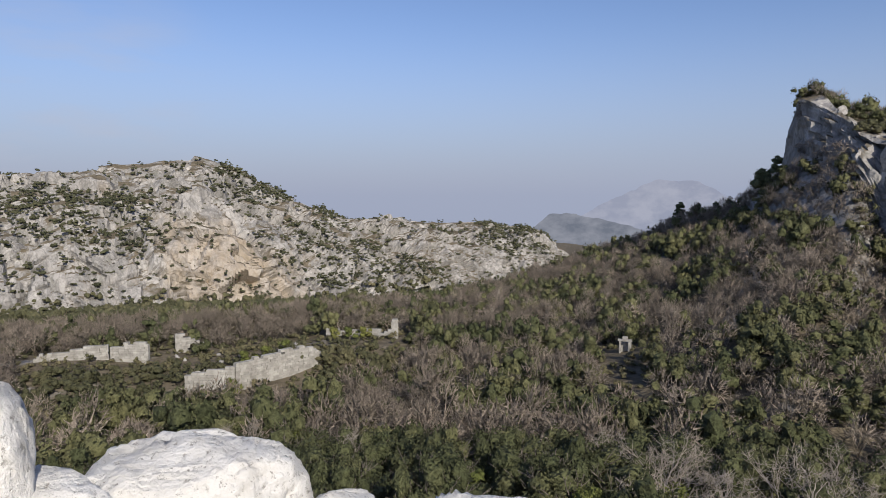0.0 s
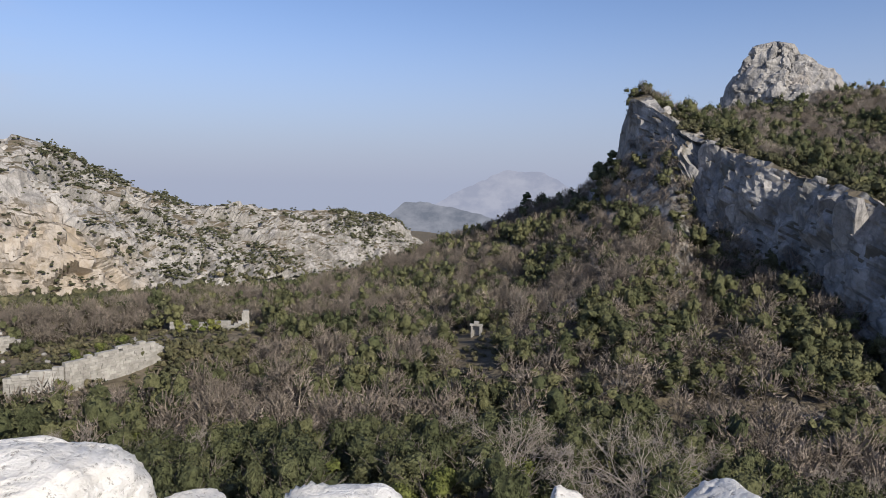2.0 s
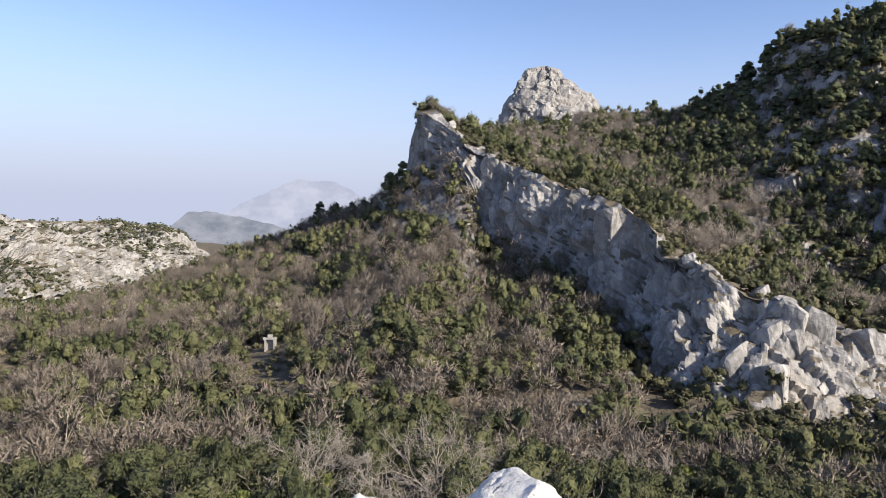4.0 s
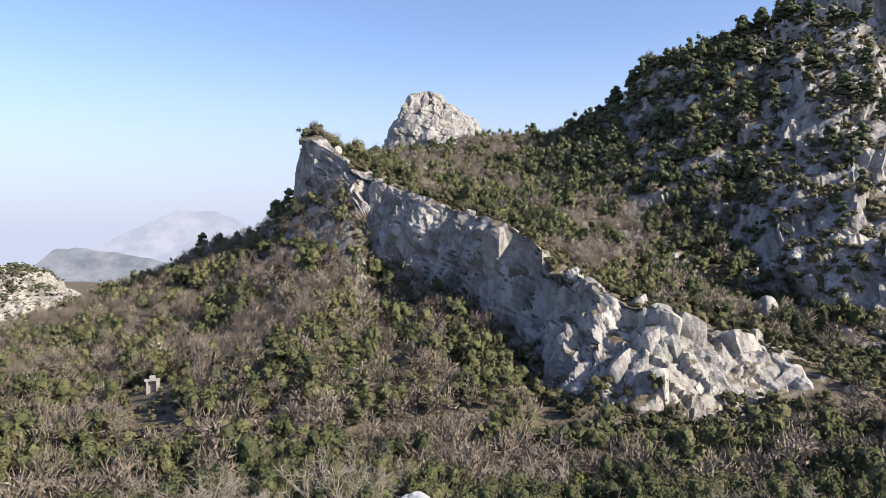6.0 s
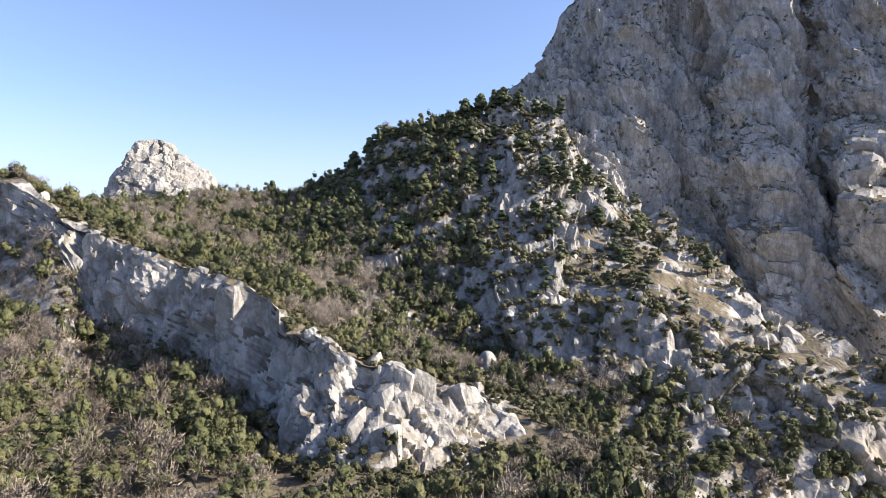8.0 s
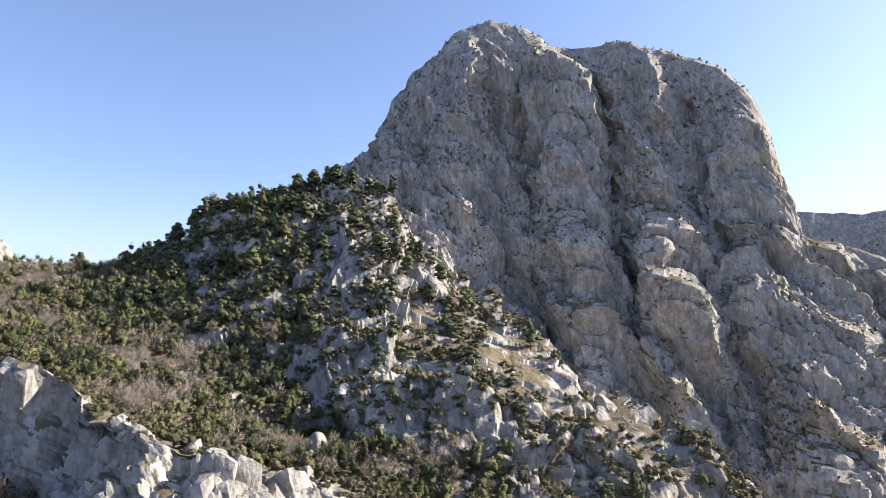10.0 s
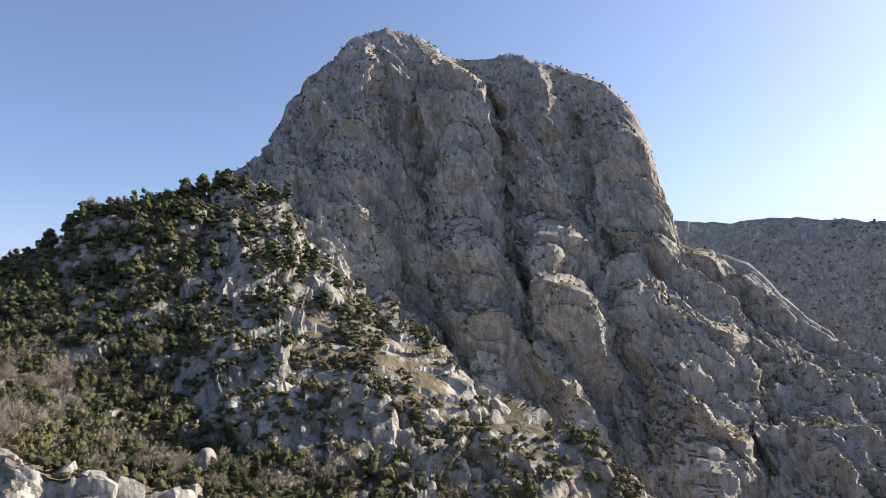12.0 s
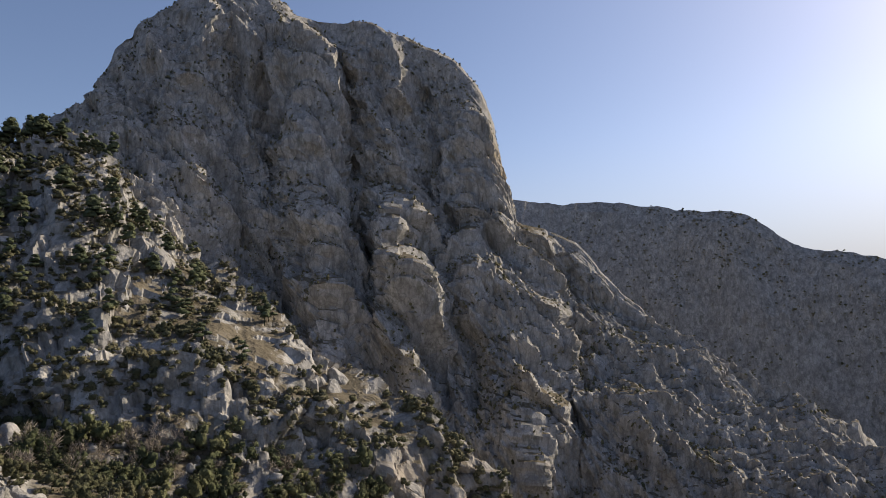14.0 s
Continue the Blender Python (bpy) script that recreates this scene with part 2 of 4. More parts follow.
# ---- ground ----
# contours of the ground, near to far: (bearing, height) and (bearing, distance); bearings in degrees clockwise from +y
CONTOURS = [
    ("slope", 14,
     [(-60, -23.3), (150, -23.3)],
     [(-60, 45), (150, 45)]),
    ("valley", 16,
     [(-60, -35.6), (0, -36.1), (20, -35.9), (40, -36.8), (60, -36.6), (75, -35.4), (90, -45.7), (110, -71.7), (150, -71.1)],
     [(-60, 105), (150, 100)]),
    ("wood_mid", 18,
     [(-60, -46.1), (-20, -46.5), (-5, -44.2), (10, -41.6), (20, -32.4), (28, -10.3), (31, -14.4), (33, -24.4), (37, -26.2), (40, -27.8), (43, -30.7), (47, -34.7), (50, -35.0), (55, -34.0), (65, -35.4), (76, -34.8), (90, -46.8), (110, -77.5), (150, -73.3)],
     [(-60, 162), (-5, 164), (10, 190), (20, 210), (28, 235), (33, 206), (37, 188), (40, 170), (43, 152), (47, 130), (55, 115), (60, 119), (65, 124), (76, 116), (150, 105)]),
    ("cliff_foot", 12,
     [(-60, -42.4), (-20, -43.1), (-5, -41.6), (10, -40.2), (20, -27.3), (24, -13.2), (26.6, 2.6), (28, 14.5), (31, 11.0), (32.2, 1.0), (33, -14.0), (37, -20.5), (40, -23.8), (43, -27.8), (47, -34.8), (50, -33.6), (55, -34.3), (60, -36.0), (65, -36.2), (68, -33.5), (76, -34.5), (90, -46.8), (110, -80.0), (150, -75.4)],
     [(-60, 186), (-5, 190), (10, 230), (20, 250), (28, 280), (33, 230), (40, 190), (43, 170), (47, 146), (50, 134), (55, 126), (60, 131), (65, 138), (68, 143), (72, 134), (76, 122), (150, 110)]),
    ("cliff_brow", 40,
     [(-60, -43.1), (-20, -44.5), (-5, -42.4), (2, -50.1), (5.6, -49.1), (10.3, -39.7), (15, -27.0), (19, -12.6), (23.4, -4.2), (26.6, 8.0), (27.2, 34.0), (28.4, 38.5), (31.8, 22.0), (37, 9.9), (42, 3.4), (46, -1.5), (48.7, -9.0), (52, -13.5), (57, -17.0), (60, -20.9), (64, -23.6), (66.6, -29.2), (69.4, -31.6), (76, -34.8), (90, -48.1), (110, -83.1), (150, -78.0)],
     [(-60, 230), (-5, 240), (2, 330), (5.6, 380), (10.3, 400), (15, 390), (19, 370), (27, 300), (31.8, 254), (37, 226), (42, 203), (45, 184), (48, 166), (52, 151), (57, 145), (64, 154), (69, 152), (76, 132), (150, 118)]),
    ("bench", 12,
     [(-60, -54.5), (-20, -52.9), (0, -66.4), (10, -57.6), (20, -35.1), (25, -9.8), (26.8, 4.0), (27.6, 33.2), (29, 38.6), (32.7, 27.6), (37, 12.5), (42, 4.1), (46, -4.4), (52, -16.6), (57, -21.6), (62, -25.6), (67, -27.9), (72, -34.6), (80, -46.0), (90, -60.5), (110, -112.2), (150, -109.7)],
     [(-60, 300), (-20, 300), (0, 420), (10, 450), (20, 420), (27, 340), (32, 290), (37, 260), (42, 240), (46, 215), (52, 182), (57, 174), (62, 176), (76, 172), (150, 165)]),
    ("crag_foot", 20,
     [(-60, -60.6), (0, -79.4), (10, -76.1), (20, -40.4), (25, -11.7), (27, 10.0), (30, 28.4), (34, 33.1), (40, 22.4), (46, 12.1), (52, -0.2), (58, -16.1), (63, -25.4), (68, -27.2), (75, -29.4), (82, -32.9), (88, -40.9), (95, -59.5), (110, -123.4), (150, -123.4)],
     [(-60, 360), (0, 500), (10, 520), (20, 480), (27, 400), (34, 360), (40, 330), (46, 300), (52, 260), (58, 230), (63, 220), (68, 210), (75, 200), (150, 200)]),
    ("crag_ledge", 22,
     [(-60, -62.7), (0, -85.9), (10, -81.0), (20, -44.8), (25, -14.0), (27, 10.4), (30, 31.2), (34, 36.9), (40, 29.9), (46, 19.8), (52, 10.8), (58, -0.7), (63, -11.2), (68, -8.5), (75, -9.3), (79, -9.9), (82, -14.6), (87, -26.8), (92, -37.4), (98, -55.8), (110, -126.2), (150, -123.4)],
     [(-60, 380), (0, 540), (10, 540), (20, 510), (27, 420), (34, 380), (40, 352), (46, 325), (52, 292), (58, 262), (63, 245), (68, 232), (75, 222), (82, 216), (150, 208)]),
    ("skyline", 46,
     [(-60, -66.4), (0, -95.6), (10, -93.4), (20, -52.3), (25, -16.6), (27, 10.8), (30, 34.4), (34.3, 43.7), (42, 54.3), (46, 51.7), (49, 51.8), (51.5, 57.0), (54.3, 65.4), (57, 79.0), (60, 88.2), (64.3, 90.3), (67, 96.7), (70.4, 87.5), (73, 59.8), (75.6, 40.4), (80.7, 15.2), (84, 6.5), (87.3, -14.8), (91.5, -22.8), (95.9, -29.9), (99.4, -42.3), (104, -62.1), (112, -126.4), (150, -125.4)],
     [(-60, 420), (0, 600), (10, 600), (20, 560), (27, 440), (34, 430), (46, 420), (54, 390), (64, 370), (70, 360), (75.6, 330), (80.7, 300), (87, 262), (95.9, 236), (104, 222), (150, 220)]),
    ("gorge", 6,
     [(-60, -74.4), (-20, -74.4), (0, -96.6), (8, -103.0), (12, -89.8), (30, 1.6), (45, 28.9), (60, 77.6), (68, 84.5), (75, 1.6), (84, -65.4), (92, -115.4), (100, -170.0), (112, -183.7), (150, -193.5)],
     [(-60, 480), (-20, 480), (0, 620), (8, 700), (12, 650), (30, 520), (45, 520), (60, 480), (68, 470), (75, 420), (84, 380), (92, 360), (112, 380), (150, 400)]),
    ("mountain_foot", 8,
     [(-60, -77.0), (-33, -79.8), (-22, -83.6), (-12.6, -89.7), (-6.5, -93.4), (1.7, -98.0), (10, -105.1), (14, -110.8), (40, -22.8), (60, 100.0), (68, 135.6), (75, 41.4), (84, -72.0), (92, -134.4), (100, -194.1), (112, -218.8), (150, -225.7)],
     [(-60, 520), (-22, 520), (-12.6, 540), (-6.5, 600), (1.7, 700), (10, 800), (14, 800), (40, 700), (60, 700), (68, 760), (75, 760), (84, 700), (92, 640), (112, 640), (150, 660)]),
    ("mountain_mid", 60,
     [(-60, -36.5), (-33, -41.3), (-29, -19.9), (-26, -40.9), (-22, -22.5), (-18, -30.0), (-16, -43.5), (-12, -58.2), (-8, -50.7), (-4, -66.1), (0, -57.1), (3, -72.9), (8, -73.0), (10.6, -97.7), (14, -117.9), (40, 1.6), (62, 128.3), (69, 216.0), (74, 144.4), (84, 76.8), (90, 29.6), (96, -38.0), (104, -59.6), (112, -111.6), (125, -170.2), (150, -212.8)],
     [(-60, 545), (-33, 545), (-29, 560), (-26, 540), (-22, 575), (-16, 560), (-12, 610), (-4, 690), (3, 760), (8, 820), (14, 850), (40, 800), (62, 800), (69, 860), (74, 810), (80, 860), (84, 860), (88, 775), (91, 815), (94.5, 735), (97.5, 775), (104, 700), (108, 770), (112, 715), (150, 800)]),
    ("mountain_wall", 75,
     [(-60, -3.8), (-33, -5.0), (-27, -2.8), (-20, 6.1), (-12, -24.9), (0, -46.1), (8, -56.3), (10.6, -89.6), (14, -123.5), (40, 1.6), (66, 184.7), (71, 274.0), (80, 288.2), (86, 284.0), (88, 229.1), (91, 213.4), (94, 181.9), (100, 148.9), (104, 45.6), (112, -27.9), (122, -118.5), (150, -217.8)],
     [(-60, 620), (-20, 640), (-12, 690), (0, 780), (8, 850), (14, 890), (40, 880), (66, 900), (72, 960), (77, 915), (83, 960), (86.5, 885), (89.5, 940), (93.5, 880), (97, 925), (100, 880), (104, 840), (108, 880), (112, 845), (150, 880)]),
    ("mountain_top", 78,
     [(-60, 23.6), (-33, 19.0), (-27, 26.6), (-20, 39.3), (-16.5, 26.9), (-12.5, -2.3), (-7.8, -25.7), (-4, -28.3), (3.2, -32.3), (7.5, -42.7), (10.6, -85.4), (13, -128.1), (40, 1.6), (62, 162.2), (67, 278.2), (70, 325.2), (71.5, 412.0), (73.5, 449.1), (75.5, 480.9), (77, 521.8), (80.2, 546.0), (83.3, 522.3), (85.2, 487.8), (88.8, 473.5), (91.8, 468.9), (95.6, 425.4), (98.9, 389.1), (100.5, 346.6), (102, 276.9), (102.7, 162.2), (104, 130.6), (106, 121.4), (109, 92.6), (111, 47.4), (114.7, -17.3), (118, -59.8), (124, -126.5), (127, -189.7), (135, -222.8), (150, -222.8)],
     [(-60, 700), (-17, 720), (-8, 780), (3, 880), (10, 920), (40, 950), (62, 960), (70, 1020), (80, 1060), (92, 1020), (102, 960), (104, 930), (112, 900), (150, 900)]),
    ("behind", 6,
     [(-60, -33.3), (0, -103.4), (10, -127.2), (40, -43.8), (66, 193.4), (80, 376.7), (98, 143.5), (106, -226.1), (112, -398.6), (125, -449.3), (150, -372.4)],
     [(-60, 1000), (0, 1200), (80, 1400), (98, 1350), (106, 1620), (130, 1560), (150, 1500)]),
    ("far_ridge", 26,
     [(-60, -138.3), (0, -191.0), (20, -191.0), (60, 106.4), (90, 318.4), (102.6, 354.3), (111, 313.3), (117, 269.9), (121.7, 233.5), (124.3, 164.7), (127, 120.5), (131, 83.3), (150, 1.6)],
     [(-60, 2000), (60, 2000), (110, 2000), (131, 1800), (150, 1800)]),
    ("lowland", 4,
     [(-60, -234.5), (150, -234.5)],
     [(-60, 3000), (150, 3000)]),
]


def lattice(p, seed):
    """Smooth noise from -1 to 1 at the points p (n x 3)."""
    i = np.floor(p).astype(np.int64)
    f = p - i
    f = f * f * f * (f * (f * 6 - 15) + 10)
    total = np.zeros(len(p))
    for dx in (0, 1):
        for dy in (0, 1):
            for dz in (0, 1):
                h = ((i[:, 0] + dx) * 73856093) ^ ((i[:, 1] + dy) * 19349663) ^ ((i[:, 2] + dz) * 83492791) ^ (seed * 2654435761)
                h = (h ^ (h >> 13)) * 1274126177
                h = ((h ^ (h >> 16)) & 0xFFFF) / 32767.5 - 1
                w = (f[:, 0] if dx else 1 - f[:, 0]) * (f[:, 1] if dy else 1 - f[:, 1]) * (f[:, 2] if dz else 1 - f[:, 2])
                total += h * w
    return total


def fractal(p, size, octaves=4, seed=1, ridged=False, squash=(1, 1, 1)):
    total, amp = np.zeros(len(p)), 1.0
    q = p * np.array(squash) / size
    for k in range(octaves):
        v = lattice(q + 17.3 * k, seed + k)
        total += amp * ((1 - 2 * np.abs(v)) if ridged else v)
        amp *= 0.5
        q = q * 2.03
    return total / 1.6


def blocks(p, size, seed, squash=(1, 1, 1)):
    """Broken faces of rock from about -1 to 1: every cell has a plane of its own."""
    q = p * np.array(squash) / size
    i = np.floor(q).astype(np.int64)
    best, second, value = np.full(len(p), 1e9), np.full(len(p), 1e9), np.zeros(len(p))
    for dx in (-1, 0, 1):
        for dy in (-1, 0, 1):
            for dz in (-1, 0, 1):
                c = i + np.array((dx, dy, dz))
                h = (c[:, 0] * 73856093) ^ (c[:, 1] * 19349663) ^ (c[:, 2] * 83492791) ^ (seed * 2654435761)
                rnd = []
                for _ in range(3):
                    h = (h ^ (h >> 13)) * 1274126177 & 0x7FFFFFFFFFFF
                    h = h ^ (h >> 16)
                    rnd.append((h & 0xFFFF) / 65535.0)
                off = q - c - 0.1 - 0.8 * np.stack(rnd, -1)
                d = (off * off).sum(1)
                m = d < best
                second = np.where(m, best, np.minimum(second, d))
                best[m] = d[m]
                tilt = (rnd[0] - 0.5) * off[:, 0] + (rnd[1] - 0.5) * off[:, 1] + (rnd[2] - 0.5) * off[:, 2]
                value[m] = ((rnd[0] + rnd[2] - 1) * 0.9 + 2.4 * tilt)[m]
    crack = np.clip(1 - (np.sqrt(second) - np.sqrt(best)) * 10, 0, 1)
    return value - 0.35 * crack


def mesh_from(name, verts, faces, material, smooth=False):
    me = bpy.data.meshes.new(name)
    verts, faces = np.asarray(verts, np.float32), np.asarray(faces, np.int32)
    k = faces.shape[1]
    me.vertices.add(len(verts))
    me.vertices.foreach_set("co", verts.ravel())
    me.loops.add(faces.size)
    me.loops.foreach_set("vertex_index", faces.ravel())
    me.polygons.add(len(faces))
    me.polygons.foreach_set("loop_start", np.arange(0, faces.size, k, dtype=np.int32))
    me.update(calc_edges=True)
    me.polygons.foreach_set("use_smooth", np.full(len(faces), smooth))
    me.materials.append(material)
    return me


BEARINGS = np.concatenate([np.arange(-60, -42, 2.0), np.arange(-42, 50, 0.24), np.arange(50, 62, 0.18), np.arange(62, 112, 0.15), np.arange(112, 136, 0.2), np.arange(136, 300, 3.0)])


def contour(pairs, blur=3):
    a, v = zip(*pairs)
    a, v = list(a) + [300], list(v) + [v[0]]
    line = np.interp(BEARINGS, a, v)
    kernel = np.array([1, 2, 3, 2, 1]) / 9
    inner = np.convolve(np.pad(line, 2, mode="edge"), kernel, "valid")
    return inner


LEVELS = {}
# ribs and gullies of the great mountain as lines of (bearing, height angle), with the width in degrees and the height in metres
RIBS = [
    (1.5, 26, [(83.1, 26.3), (85.3, 23.9), (86.7, 22.3), (87.7, 19.7), (88.4, 14.3), (88.9, 10.5), (89.8, 7.5)]),
    (1.3, 24, [(88.9, 19.9), (91.3, 18.4), (92.9, 16.0), (94.0, 13.5), (95.3, 10.6)]),
    (1.3, 20, [(93.8, 24.3), (94.2, 21.8), (93.8, 19.1), (95.2, 17.2)]),
    (1.1, 18, [(95.6, 16.7), (96.9, 14.3), (97.4, 10.5), (98.3, 6.6), (98.6, 4.2)]),
    (1.9, 30, [(94.0, 10.0), (92.8, 7.9), (93.5, 5.0), (95.3, 2.5), (96.1, -0.3), (96.4, -2.7)]),
    (1.5, 14, [(81.6, 9.7), (84.5, 8.7), (87.9, 7.6), (89.7, 5.6), (90.6, 3.7), (91.9, 0.7)]),
    (1.2, 20, [(90.0, 1.8), (92.8, -0.2), (94.0, -3.1), (95.3, -4.9)]),
    (1.2, 14, [(100.7, 21.2), (101.6, 17.1), (101.8, 13.4), (102.2, 9.6)]),
    (1.0, 16, [(103.1, 8.6), (106.0, 6.5), (107.9, 3.7)]),
    (1.0, 18, [(103.5, 2.1), (105.9, -0.2), (107.3, -2.9), (108.2, -5.1)]),
    (1.1, 20, [(102.2, -3.3), (104.2, -5.1), (106.1, -7.7), (106.3, -10.6)]),
    (1.0, 12, [(78.5, 26.7), (78.0, 23.6), (77.4, 20.1)]),
    (1.0, 10, [(74.1, 23.5), (73.1, 19.9), (72.1, 17.2)]),
    (1.1, 14, [(81.2, 22.8), (81.3, 19.2), (82.2, 15.4)]),
    (1.1, 12, [(75.9, 16.4), (76.4, 13.1), (77.8, 9.8)]),
    (1.0, -26, [(86.3, 24.9), (87.5, 22.2), (89.1, 20.1), (92.3, 18.8)]),
    (1.3, -8, [(82.7, 13.0), (85.5, 10.6), (88.4, 9.5)]),
    (0.9, -14, [(97.2, 19.3), (95.6, 16.9)]),
    (1.4, -11, [(91.6, 10.3), (90.8, 7.5), (91.6, 4.6), (92.9, 1.2)]),
    (1.6, -22, [(78.7, 8.8), (80.5, 5.9), (83.3, 2.0), (86.6, -1.0)]),
    (1.3, -18, [(97.3, 9.0), (100.6, 6.5), (102.7, 3.5)]),
    (0.9, -10, [(80.0, 24.1), (79.9, 19.2), (79.7, 13.1)]),
    (0.9, -12, [(91.6, 23.8), (91.9, 21.1), (91.8, 18.8)]),
    (1.1, -16, [(98.8, -0.4), (100.4, -4.1), (100.5, -8.5)]),
]


def ribs(p):
    """The height that the ribs and gullies add at the points p."""
    q = np.stack([np.degrees(np.arctan2(p[:, 0], p[:, 1])), np.degrees(np.arctan2(p[:, 2] - EYE, np.hypot(p[:, 0], p[:, 1])))], -1)
    q = q + 0.45 * np.stack([fractal(p, 40, 3, 201 + k) for k in range(2)], -1)
    total = np.zeros(len(p))
    for wide, high, line in RIBS:
        nearest, along = np.full(len(p), 1e9), np.zeros(len(p))
        for k, (a, b) in enumerate(zip(line[:-1], line[1:])):
            a, way = np.array(a), np.array(b) - np.array(a)
            u = np.clip(((q - a) @ way) / (way @ way), 0, 1)
            d = np.hypot(*(q - a - u[:, None] * way).T)
            along = np.where(d < nearest, (k + u) / (len(line) - 1), along)
            nearest = np.minimum(nearest, d)
        ends = np.clip(np.minimum(along, 1 - along) * 4 + 0.1, 0, 1)
        total += 1.5 * high * ends * np.clip(1 - nearest / wide, 0, 1)
    return total


def build_ground():
    """One sheet lofted through the contours, roughened, from the ledge to the horizon."""
    rings = [(0, np.full(len(BEARINGS), 0.02), np.full(len(BEARINGS), 0.0)), (3, np.full(len(BEARINGS), 2.9), np.full(len(BEARINGS), 0.0)),
             (4, np.full(len(BEARINGS), 8.0), np.full(len(BEARINGS), -8.0))]
    for name, count, heights, distances in CONTOURS:
        LEVELS[name] = len(rings)
        rings.append((count, contour(distances), contour(heights)))
    rings.append((4, np.full(len(BEARINGS), 4850.0), np.full(len(BEARINGS), -330.0)))
    R, Z, V = [], [], []
    for k, (count, r, z) in enumerate(rings):
        if k == 0:
            R.append(r), Z.append(z), V.append(0.0)
            continue
        r0, z0 = rings[k - 1][1:]
        for j in range(1, count + 1):
            u = j / count
            R.append(r0 + (r - r0) * u), Z.append(z0 + (z - z0) * u), V.append(k - 1 + u)
    R, Z, V = np.array(R), np.array(Z), np.array(V)
    # the great mountain's body has no edges at its contours
    band = np.where((V > LEVELS["mountain_foot"]) & (V < LEVELS["mountain_top"]))[0]
    for line in (R, Z):
        for _ in range(260):
            line[band] = 0.5 * line[band] + 0.25 * (line[band - 1] + line[band + 1])
    b = np.radians(BEARINGS)
    P = np.stack([R * np.sin(b), R * np.cos(b), Z], -1)
    rows, cols = R.shape
    du = np.roll(P, -1, 1) - np.roll(P, 1, 1)
    dv = np.gradient(P, axis=0)
    N = np.cross(du, dv)
    N /= np.maximum(np.linalg.norm(N, axis=-1, keepdims=True), 1e-9)
    N[N[..., 2] < 0] *= -1
    flat = P.reshape(-1, 3)
    v = np.repeat(V[:, None], cols, 1).ravel()
    az = np.repeat(BEARINGS[None], rows, 0).ravel()
    steep = np.clip((0.93 - N[..., 2].ravel()) / 0.3, 0, 1)
    grow = np.clip((R.ravel() - 9) / 30, 0, 1)
    top = LEVELS

    def within(lo, hi, a0, a1, edge=4.0):
        """1 between two contours and two bearings, falling off at the sides."""
        side = np.clip((az - a0) / edge + 0.5, 0, 1) * np.clip((a1 - az) / edge + 0.5, 0, 1)
        return np.where((v > top[lo] - 0.04) & (v <= top[hi] + 0.25), 1.0, 0.0) * side

    def relief(mask, *layers):
        total = np.zeros(len(flat))
        m = np.where(mask > 0.01)[0]
        for f in layers:
            total[m] += f(flat[m])
        return total * mask

    def rough(size, high, octaves, seed, squash):
        return lambda p: fractal(p, size, octaves, seed, True, squash) * high

    def broken(size, high, seed, squash=(1, 1, 0.7)):
        return lambda p: blocks(p + 0.12 * size * np.stack([lattice(p / size * 2, seed + k) for k in range(3)], -1), size, seed, squash) * high

    def slanted(f):
        """Ribs that run down to the south."""
        return lambda p: f(p - np.stack([0 * p[:, 2], 0.4 * p[:, 2], 0 * p[:, 2]], -1))

    level = steep.copy()
    woods_part = np.where(v < top["skyline"] + 0.5, 1.0, 0.0)
    amount = fractal(flat, 26, 4, 9) * 1.4 * woods_part
    amount += relief(within("cliff_foot", "cliff_brow", 26, 78) * level, broken(21, 2.8, 3, (1, 1, 0.8)), broken(8, 1.7, 5), broken(3.4, 0.45, 6), rough(16, 1.2, 4, 7, (1, 1, 0.5)))
    amount += relief(within("cliff_foot", "bench", 27, 72) * np.clip(1 - np.abs(v - top["cliff_brow"]) * 4, 0, 1), broken(8, 1.2, 17), rough(6, 0.5, 3, 19, (1, 1, 1)))
    amount += relief(within("bench", "skyline", 54, 125) * np.clip(level * 1.5, 0.25, 1), broken(26, 5.0, 11, (1, 1, 0.6)), broken(9, 2.0, 13, (1, 1, 0.6)), rough(18, 3.2, 4, 16, (1, 1, 0.35)), rough(5, 0.5, 3, 15, (1, 1, 0.6)))
    amount += relief(within("mountain_foot", "mountain_top", 50, 160), slanted(rough(230, 10, 3, 41, (1, 1, 0.25))), slanted(rough(80, 24, 5, 31, (1, 1, 0.32))), slanted(rough(30, 10, 4, 37, (1, 1, 0.45))),
                     slanted(broken(40, 4.0, 33, (1, 1, 0.35))), slanted(broken(15, 3.0, 35, (1, 1, 0.45))), rough(11, 2.6, 3, 39, (1, 1, 0.6)))
    amount += relief(within("mountain_foot", "mountain_top", -200, 30), rough(90, 11, 4, 51, (1, 1, 0.6)), broken(34, 6, 53, (1, 1, 0.7)), broken(13, 3, 55))
    amount += np.where(v > top["behind"], 1.0, 0.0) * fractal(flat, 260, 6, 61, True, (1, 1, 0.5)) * 26
    near_top = np.clip(np.abs(v - top["mountain_top"]) / 0.35, 0.3, 1)
    grid = (amount * near_top).reshape(rows, cols)
    for axis in (0, 1):
        grid = 0.5 * grid + 0.25 * (np.roll(grid, 1, axis) + np.roll(grid, -1, axis))
    cliff = within("cliff_foot", "cliff_brow", 26, 78).reshape(rows, cols)
    amount = (cliff * grid + (1 - cliff) * (amount * near_top).reshape(rows, cols)).ravel()
    amount += relief(within("cliff_foot", "cliff_brow", 27, 78) * level, broken(5.5, 1.1, 71, (1, 1, 0.8)), broken(2.4, 0.45, 73))
    D = N.copy()
    P = P + D * (amount * grow).reshape(rows, cols, 1)
